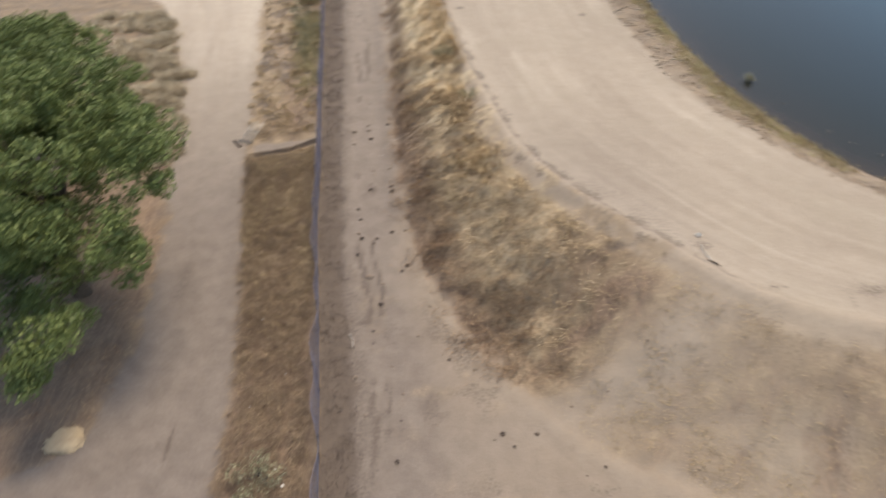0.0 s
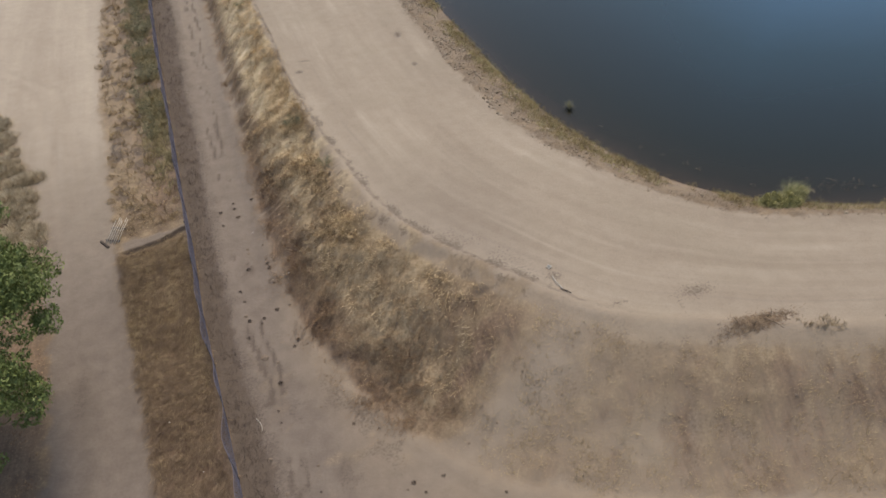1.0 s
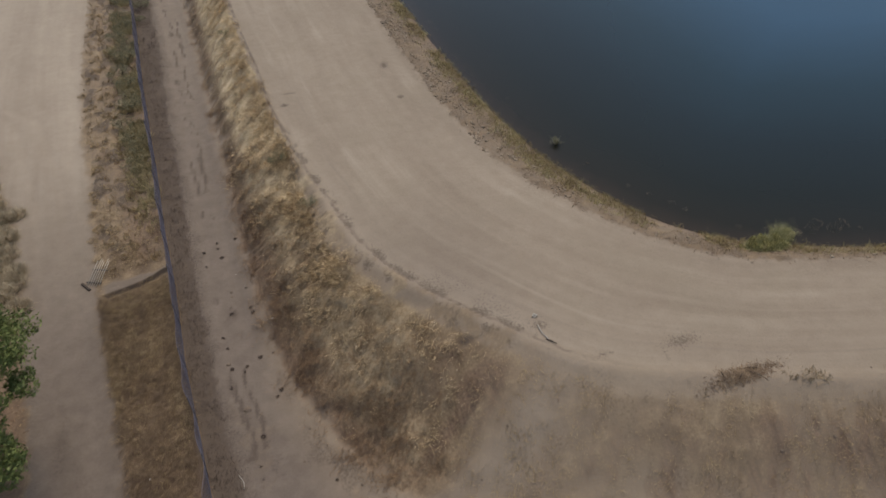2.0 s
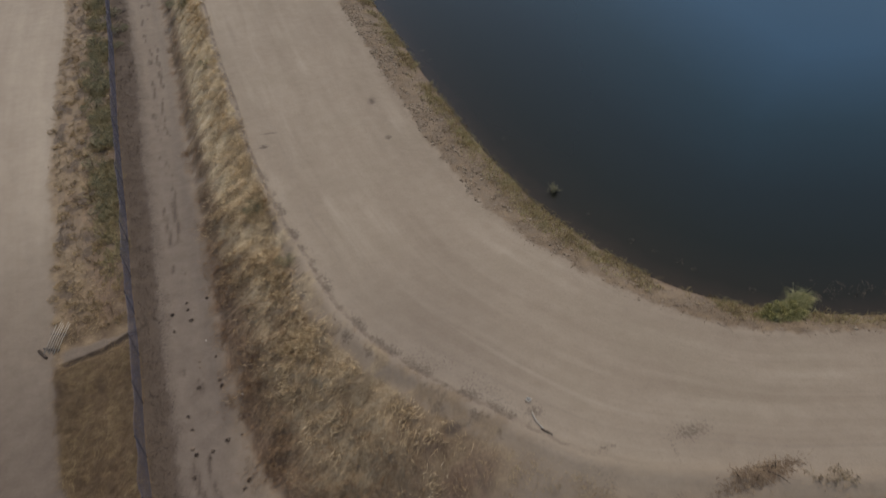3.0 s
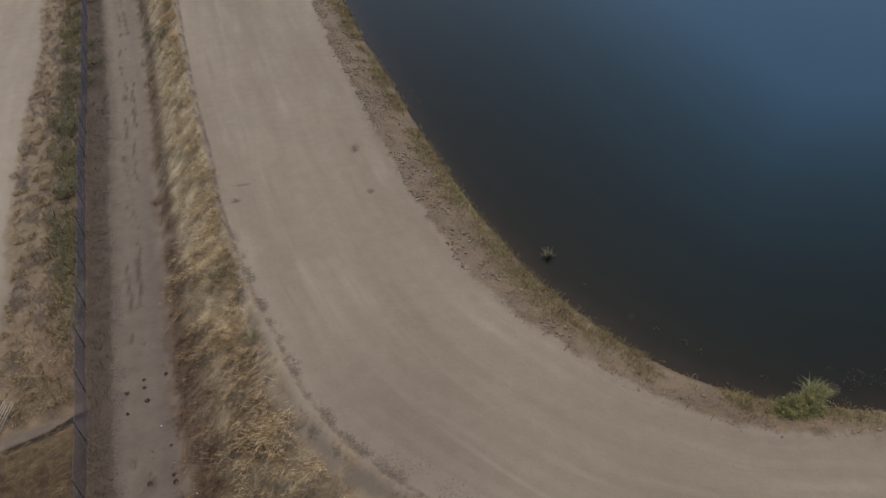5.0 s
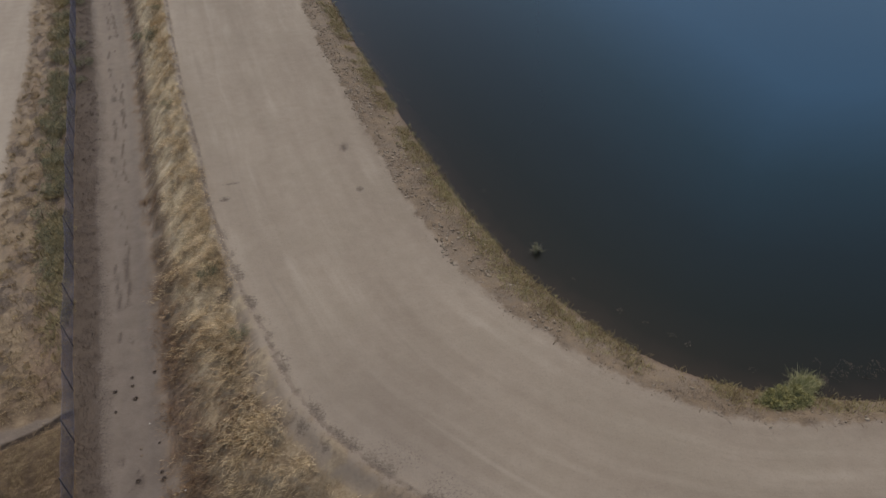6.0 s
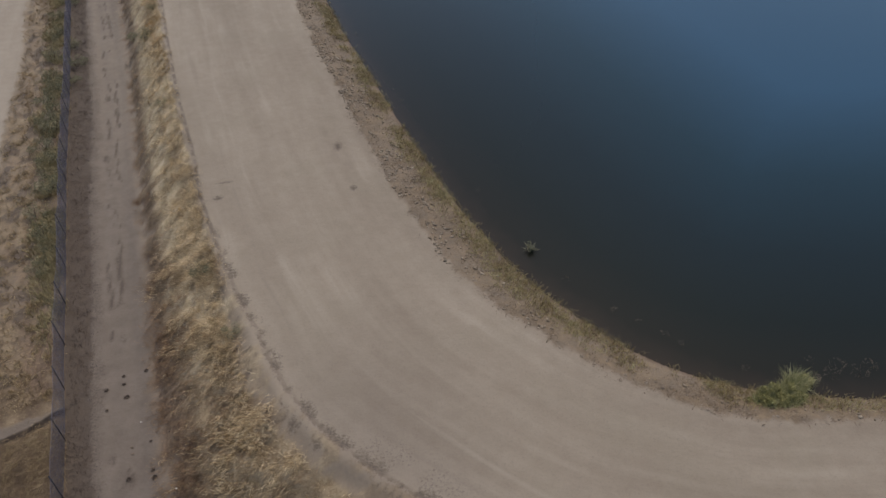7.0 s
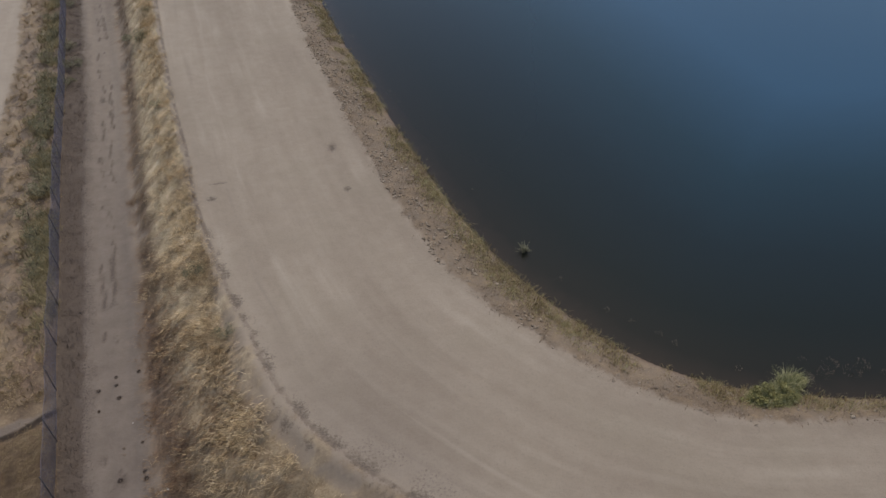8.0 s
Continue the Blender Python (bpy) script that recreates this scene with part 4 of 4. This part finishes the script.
for _ in range(260):
    y = rng.uniform(29.5, 47.0)
    x = float(across(LANE_L, y)) - 0.4 - abs(rng.normal(0, 3.2))
    if x < -23:
        continue
    p, s = at(x, y), rng.uniform(0.5, 1.15)
    copy_thing(brush, pose(p.x, p.y, p.z, 0, 0, rng.uniform(0, 360)) @ Matrix.Diagonal((s, s, s * rng.uniform(0.7, 1.1), 1)))

# clods and tufts on the rough strip past the drain
tuft = tussock("weed_tuft", M_STRAW, 0.45, 0.2, 160, (0.012, 0.03), "small dry weed clump on the rough strip", "weed", "weed clumps")
tuft.location = at(-10.2, 36.0)
for _ in range(80):
    y = 32.5 + 34 * rng.random() ** 1.3
    u = rng.uniform(0.04, 0.95) ** 1.2
    x = float(across(LANE_R, y)) * (1 - u) + float(across(FENCE, y)) * u
    p, s = at(x, y), rng.uniform(0.5, 1.1)
    copy_thing(tuft, pose(p.x, p.y, p.z, 0, 0, rng.uniform(0, 360)) @ Matrix.Diagonal((s, s, s, 1)))


# ---- fence ----
def fence():
    root = new("chain_link_fence")
    H, LEANS = 1.5, 0.02

    def foot(y):
        x = float(across(FENCE, y))
        return Vector((x, y, -0.12 if y < 0 else float(height(x, y)[0])))

    def crown_of(y, h=H):
        f = foot(y)
        k = 0.25 + 0.75 * max(0.0, min(1.0, (26 - y) / 6))
        w = LEANS + k * (0.06 * math.sin(y * 0.9) + 0.06 * math.sin(y * 2.3 + 1))
        return f + Vector((-w * h, 0, h * (1 - 0.05 * (0.5 + 0.5 * math.sin(y * 1.7)))))
    post_mesh = None
    y = 9.9
    while y < 92:
        f, c = foot(y), crown_of(y, H + 0.06)
        if post_mesh is None:
            bm = merge(tube([(0, 0, -0.3), (0, 0, 1.56)], 0.024, 8), tube([(0, 0, 1.56), (0, 0, 1.58), (0, 0, 1.595)], [0.028, 0.026, 0.008], 8))
            post_mesh = bpy.data.meshes.new("post")
            bm.to_mesh(post_mesh)
            bm.free()
            post_mesh.materials.append(M_POST)
        p = part("post", post_mesh, None, root)
        p.matrix_local = Matrix.Translation(f) @ (c - f).to_track_quat("Z", "Y").to_matrix().to_4x4()
        y += 2.85
    ys = np.arange(9.2, 92, 0.35)
    part("top_wire", tube([crown_of(v) for v in ys], 0.008, 5), M_STEEL, root)
    part("bottom_wire", tube([foot(v) + Vector((-0.01, 0, 0.05)) for v in ys], 0.006, 5), M_STEEL, root)
    # the woven wire: two sets of slanting strands
    ysf = np.arange(9.2, 92.1, 0.05)
    ft = np.array([foot(v) for v in ysf[::7]])
    tp = np.array([crown_of(v) for v in ysf])
    ft = np.stack([np.interp(ysf, ysf[::7], ft[:, k]) for k in range(3)], 1) + np.array([0, 0, 0.04])
    n = len(ysf)
    verts, tris = [], []
    r = 0.0023
    span, rows = 24, 4
    cnt = 0
    for s in (1, -1):
        for a in range(0, n):
            b = a + s * span
            if not 0 <= b < n:
                continue
            ring = []
            for k in range(rows + 1):
                t = k / rows
                j = int(round(a + (b - a) * t))
                p = ft[j] * (1 - t) + tp[j] * t
                ring.append([p + (-r, 0, 0), p + (r * 0.5, r, r * 0.5), p + (r * 0.5, -r, -r * 0.5)])
            verts += [q for g in ring for q in g]
            for k in range(rows):
                o = cnt + 3 * k
                for e in range(3):
                    f2 = (e + 1) % 3
                    tris += [(o + e, o + f2, o + 3 + f2), (o + e, o + 3 + f2, o + 3 + e)]
            cnt += 3 * (rows + 1)
    part("wire_mesh", mesh_tris("wire_mesh", verts, tris, M_STEEL), None, root)
    return tagged(root, "sagging galvanised chain-link fence on thin steel posts", "fence")


fence()


# ---- the drain with its grate ----
def drain_grate():
    root = new("drain_grate")
    root.matrix_world = pose(-9.93, 31.95, float(height(-9.93, 31.95)[0]), 0, 0, -22)
    for k in range(6):
        x = -0.3 + 0.12 * k
        part("bar", tube([(x + 0.05, -0.72 + 0.1 * (k % 2), 0.06), (x, 0.0, 0.2), (x - 0.05, 0.82 + 0.12 * ((k * 2) % 3), 0.36)], 0.017, 8), M_BAR, root, "pale weathered bar")
    for y, z in ((-0.45, 0.07), (0.35, 0.22)):
        part("crossbar", tube([(-0.42, y, z), (0.4, y, z)], 0.022, 8), M_POST, root)
    part("sill", box(0.12, 0.75, 0.16, pose(-0.28, -0.78, 0.03, 0, 0, 58), 0.02), M_DARKWOOD, root, "dark timber sill")
    return tagged(root, "pale slatted grate leaning at the mouth of a drain", "grate")


drain_grate()


# ---- loose things ----
def rock_mesh(name, mat, seed, flat=0.6):
    bm = bmesh.new()
    bmesh.ops.create_icosphere(bm, subdivisions=2, radius=0.5)
    for v in bm.verts:
        k = noise.noise(v.co * 2.3 + Vector((seed * 7, 0, 0)))
        v.co *= 1 + 0.45 * k
        v.co.z *= flat
    me = bpy.data.meshes.new(name)
    bm.to_mesh(me)
    bm.free()
    me.materials.append(mat)
    return me


STONES = [rock_mesh("stone", M_STONE, k) for k in range(4)]
RUBBLE = [rock_mesh("rubble_stone", M_RUBBLE, k + 9, 0.32) for k in range(4)]


def stone(x, y, s, meshes=STONES, label="small dark stone on the bare earth", group="loose stones", name="stone"):
    k = int(rng.integers(0, 4))
    ob = tagged(part(name, meshes[k], None), label, "stone", group)
    p = at(x, y, s * 0.06)
    ob.matrix_world = pose(p.x, p.y, p.z, 0, 0, rng.uniform(0, 360)) @ Matrix.Diagonal((s, s * rng.uniform(0.7, 1.1), s * rng.uniform(0.6, 1.0), 1))


for x, y, s in ((-3.65, 24.1, 0.2), (-2.98, 21.4, 0.32), (-3.3, 28.5, 0.13), (-3.35, 28.85, 0.13), (7.1, 16.8, 0.12), (-2.2, 26.0, 0.2), (-3.1, 16.2, 0.16), (-2.6, 14.6, 0.15), (1.7, 13.7, 0.12)):
    stone(x, y, s)
for _ in range(24):
    y = rng.uniform(12.5, 25)
    x = rng.uniform(-2.9, 0.3 + (24 - y) * 0.9)
    stone(x, y, rng.uniform(0.05, 0.13))
for _ in range(12):
    stone(rng.uniform(12, 26), rng.uniform(11, 15.2), rng.uniform(0.05, 0.14))
line = BANK[(BANK[:, 1] < 80) & (BANK[:, 1] > 20)]
cum = np.concatenate([[0], np.cumsum(np.hypot(*np.diff(line, axis=0).T))])
for _ in range(170):
    s = cum[-1] * 0.92 * rng.random() ** 1.3
    x, y = np.interp(s, cum, line[:, 0]), np.interp(s, cum, line[:, 1])
    o = abs(rng.normal(0.1, 0.7)) - 0.15
    stone(x + o, y + o * 0.5, rng.uniform(0.07, 0.19), RUBBLE, "pale broken stone edging the pond bank", "edging stones", "rubble_stone")


def stone_litter(n):
    """Broken stones too many to count along the top of the pond bank."""
    bm = bmesh.new()
    bmesh.ops.create_icosphere(bm, subdivisions=1, radius=0.5)
    base = np.array([v.co for v in bm.verts])
    faces = np.array([[v.index for v in f.verts] for f in bm.faces])
    bm.free()
    x, y = rng.uniform(5, 32, n), rng.uniform(18, 90, n)
    db, dw = side_of(BANK, x, y), side_of(SHORE, x, y)
    g = db / np.maximum(db - dw, 0.01)
    ok = rng.random(n) < step(-0.12, 0.1, db + 0.5 * (fbm(x, y, 1.3, 71) - 0.5)) * step(0.95, 0.3, g) * step(0.36, 0.56, fbm(x, y, 0.8, 72)) * (0.08 + 0.92 * step(24, 34, y))
    x, y = x[ok], y[ok]
    m = len(x)
    size = rng.uniform(0.07, 0.24, m) ** 1.2
    turn = rng.uniform(0, math.tau, m)
    p = base[None] * (1 + 0.35 * rng.normal(0, 1, (m, len(base), 1)).clip(-1, 1)) * size[:, None, None] * np.stack([rng.uniform(0.8, 1.7, m), np.ones(m), rng.uniform(0.35, 0.6, m)], 1)[:, None, :]
    px = p[:, :, 0] * np.cos(turn)[:, None] - p[:, :, 1] * np.sin(turn)[:, None]
    py = p[:, :, 0] * np.sin(turn)[:, None] + p[:, :, 1] * np.cos(turn)[:, None]
    v = np.stack([px + x[:, None], py + y[:, None], p[:, :, 2] + (height(x, y) + 0.1 * size)[:, None]], 2).reshape(-1, 3)
    t = (np.arange(m)[:, None, None] * len(base) + faces[None]).reshape(-1, 3)
    tagged(part("stone_litter", mesh_tris("stone_litter", v, t, M_SHARD), None), "broken pale and brown stones strewn on the pond bank", "stones", kind="stuff")


stone_litter(60000)

# low brown weeds dotted over the path
rosette = tussock("path_weed", M_VERGE, 0.05, 0.12, 110, (0.012, 0.026), "low dark brown weed on the bare path", "weed", "path weeds")
rosette.location = at(-3.5, 23.78)
for _ in range(34):
    y = rng.uniform(11.5, 33)
    lo, hi = float(across(VERGE, y)) + 0.5, -1.4 + max(0.0, 20 - y) * 0.9
    x = rng.uniform(lo, hi)
    p, s = at(x, y), rng.uniform(0.45, 1.25)
    copy_thing(rosette, pose(p.x, p.y, p.z, 0, 0, rng.uniform(0, 360)) @ Matrix.Diagonal((s, s, s * 0.7, 1)))


# the bent pipe at the road's edge, with its scrap
def bent_pipe():
    root = new("bent_pipe")
    root.location = at(9.75, 19.95, 0.03)
    part("pipe", tube([(0.12, -0.3, 0.02), (0.06, -0.12, 0.03), (-0.03, 0.1, 0.05), (-0.07, 0.35, 0.06), (-0.06, 0.62, 0.05)], [0.018, 0.022, 0.022, 0.022, 0.02], 8), M_BAR, root)
    part("stub", tube([(0.02, -0.2, 0.0), (0.2, -0.42, 0.05), (0.34, -0.55, 0.03)], 0.03, 6), M_DARKWOOD, root, "dark broken stub")
    return tagged(root, "bent pale pipe lying at the road's edge", "pipe")


def scrap():
    bm = bmesh.new()
    bmesh.ops.create_grid(bm, x_segments=9, y_segments=9, size=0.1)
    for v in bm.verts:
        v.co.z = 0.05 + 0.09 * noise.noise(v.co * 9)
        v.co.x *= 1 + 0.4 * noise.noise(v.co * 5 + Vector((3, 0, 0)))
    ex = bmesh.ops.extrude_face_region(bm, geom=bm.faces[:])
    bmesh.ops.translate(bm, verts=[v for v in ex["geom"] if isinstance(v, bmesh.types.BMVert)], vec=(0, 0, 0.012))
    bmesh.ops.recalc_face_normals(bm, faces=bm.faces[:])
    ob = tagged(part("scrap", bm, M_BAR), "crumpled pale scrap of sheeting on the road", "scrap")
    ob.matrix_world = Matrix.Translation(at(9.75, 21.15, 0.0)) @ pose(0, 0, 0, 0, 0, 35)


bent_pipe()
scrap()

# a curl of hose on the path's edge
h = [at(-3.5 + 0.14 * t + 0.1 * math.sin(t * 2.8), 18.2 - 0.65 * t, 0.03) for t in np.linspace(0, 1, 9)]
hose = tagged(part("hose", tube(h, 0.016, 7), M_BAR), "short pale curl of hose at the path's edge", "hose")

# a pale sand heap under the tree
bm = bmesh.new()
bmesh.ops.create_uvsphere(bm, u_segments=28, v_segments=14, radius=0.5)
for v in bm.verts:
    k = 1 + 0.3 * noise.noise(v.co * 3) + 0.35 * noise.noise(v.co * 7)
    v.co = Vector((v.co.x * 1.25 * k, v.co.y * 0.95 * k + 0.12 * v.co.x, v.co.z * 0.16 * k))
for f in bm.faces:
    f.smooth = True
heap = tagged(part("sand_mound", bm, M_SAND), "small pale sand mound under the tree", "sand")
heap.location = at(-12.37, 13.7)


# ---- brush pile on the road's shoulder ----
def brush_pile(x, y, w, d, n, label):
    root = new("brush_pile")
    root.location = at(x, y)
    px, py = rng.normal(0, w * 0.55, n), rng.normal(0, d * 0.55, n)
    px = px + 0.35 * np.sin(py * 5)
    zz = height(px + x, py + y) - root.location.z + 0.07 * np.exp(-(px / w) ** 2 - (py / d) ** 2) * rng.random(n)
    v, t = blades(np.stack([px, py, zz], 1), rng.uniform(0, math.tau, n), rng.uniform(0.08, 0.24, n), rng.uniform(0.01, 0.028, n), rng.uniform(1.2, 1.6, n), rng.uniform(-0.2, 0.4, n))
    part("brush", mesh_tris("brush", v, t, M_STRIP), None, root)
    for _ in range(7):
        a = Vector((rng.uniform(-w, w) * 0.7, rng.uniform(-d, d) * 0.7, 0))
        a.z = float(height(a.x + x, a.y + y)[0]) - root.location.z + 0.06
        e = a + Vector((rng.normal(0, 0.4), rng.normal(0, 0.3), rng.uniform(0, 0.12)))
        part("stick", tube([a, a.lerp(e, 0.5) + Vector((0, 0, 0.05)), e], [0.018, 0.014, 0.006], 5), M_BARK, root)
    return tagged(root, label, "brush")


brush_pile(16.65, 15.85, 1.25, 0.36, 1700, "heap of brown dry brush on the road's shoulder")


# ---- plants at and in the water ----
def reed_bush(x, y, r, h, n, tip, label):
    """A ragged clump; tip is how far its head leans over the water."""
    root = new("waterside_bush")
    root.location = at(x, y)
    az, rr = rng.uniform(0, math.tau, n), r * np.sqrt(rng.random(n))
    b = np.stack([rr * np.cos(az), 0.5 * rr * np.sin(az), np.full(n, -0.03)], 1)
    v, t = blades(b, az + rng.normal(0, 1.5, n), h * rng.uniform(0.3, 1.0, n), rng.uniform(0.008, 0.018, n), rng.uniform(0.1, 1.0, n), rng.uniform(0.2, 1.2, n))
    part("grass_tuft", mesh_tris("grass_tuft", v, t, M_PLUME), None, root)
    c = [(rng.normal(0, r * 0.62), rng.normal(0.1, r * 0.26), h * rng.uniform(0.1, 0.8)) for _ in range(26)]
    c = [(a + tip * k, d + 0.4 * tip * k, k) for a, d, k in c]
    rad = rng.uniform(0.08, 0.26, 26) * (0.6 + h * 0.5)
    part("foliage", mesh_tris("foliage", *leaf_cloud(c, rad, n, (0.02, 0.06)), M_BUSH), None, root)
    if tip > 0.4:
        k = 520
        a = rng.normal(0.5, 0.8, k)
        b = np.stack([rng.normal(-0.1, 0.22, k), rng.normal(0, 0.14, k), rng.uniform(0.0, 0.25, k)], 1)
        v, t = blades(b, a, rng.uniform(0.45, 1.1, k), rng.uniform(0.009, 0.02, k), rng.uniform(0.1, 0.9, k), rng.uniform(0.5, 1.6, k))
        part("plume", mesh_tris("plume", v, t, M_PLUME), None, root, "pale yellow-green arching stalks")
    return tagged(root, label, "bush")


reed_bush(22.25, 22.75, 1.05, 0.55, 4200, 0.25, "bushy yellow-green clump at the water's edge")
reed_bush(23.4, 23.2, 0.4, 0.6, 1100, 0.5, "taller green tussock leaning over the water")


def water_weed(x, y, r, h, n, mat, label):
    root = new("water_weed")
    root.location = (x, y, WATER_Z - 0.05)
    az, rr = rng.uniform(0, math.tau, n), r * np.sqrt(rng.random(n))
    v, t = blades(np.stack([rr * np.cos(az), rr * np.sin(az), np.zeros(n)], 1), az, h * rng.uniform(0.5, 1.2, n), rng.uniform(0.01, 0.025, n), rng.uniform(0.2, 1.0, n), rng.uniform(0.2, 0.9, n))
    part("foliage", mesh_tris("foliage", v, t, mat), None, root)
    return tagged(root, label, "water plant", "water plants")


weed_head = shrub("water_shrub", M_SAGE, 0.27, 0.55, 420, (0.016, 0.036), "pale green leafy tuft standing in the shallow water", "water plant", 30)
weed_head.location = (16.0, 34.3, WATER_Z - 0.02)
for x, y, r in ((16.9, 31.9, 0.14), (18.2, 29.4, 0.12), (19.0, 28.4, 0.12), (19.8, 27.4, 0.16), (20.2, 26.7, 0.12), (27.9, 22.9, 0.14), (25.0, 24.4, 0.18), (22.1, 24.7, 0.15), (12.9, 52.5, 0.2), (13.1, 50.9, 0.3), (14.9, 40.0, 0.15), (12.0, 62.2, 0.25)):
    water_weed(x, y, r * 0.9, 0.13, 22, M_MAT, "sparse grey weed stems breaking the water")

for x, y, r in ((25.4, 23.5, 0.3), (26.0, 23.9, 0.32), (26.6, 23.3, 0.35), (27.3, 23.5, 0.3), (24.6, 23.5, 0.22)):
    water_weed(x, y, r, 0.14, 70, M_MAT, "thicket of grey dead stems standing in shallow water")

# bits of pale litter on the strip and the path's edge
def paper_bit(x, y, size):
    bm = bmesh.new()
    bmesh.ops.create_grid(bm, x_segments=5, y_segments=5, size=size)
    for v in bm.verts:
        v.co.z = 0.03 + 0.5 * size * noise.noise(v.co * 14 + Vector((x, y, 0)))
    ex = bmesh.ops.extrude_face_region(bm, geom=bm.faces[:])
    bmesh.ops.translate(bm, verts=[v for v in ex["geom"] if isinstance(v, bmesh.types.BMVert)], vec=(0, 0, 0.006))
    bmesh.ops.recalc_face_normals(bm, faces=bm.faces[:])
    ob = tagged(part("paper_bit", bm, M_WHITE), "small crumpled white scrap of litter", "litter", "litter scraps")
    ob.matrix_world = Matrix.Translation(at(x, y, 0.12)) @ pose(0, 0, 0, 0, 0, rng.uniform(0, 360))


for x, y, size in ((-5.3, 12.6, 0.035), (-4.95, 11.95, 0.045), (-6.6, 15.0, 0.02), (-5.6, 16.4, 0.022), (-3.0, 29.94, 0.025), (-1.46, 26.14, 0.035), (-6.9, 19.0, 0.03)):
    paper_bit(x, y, size)
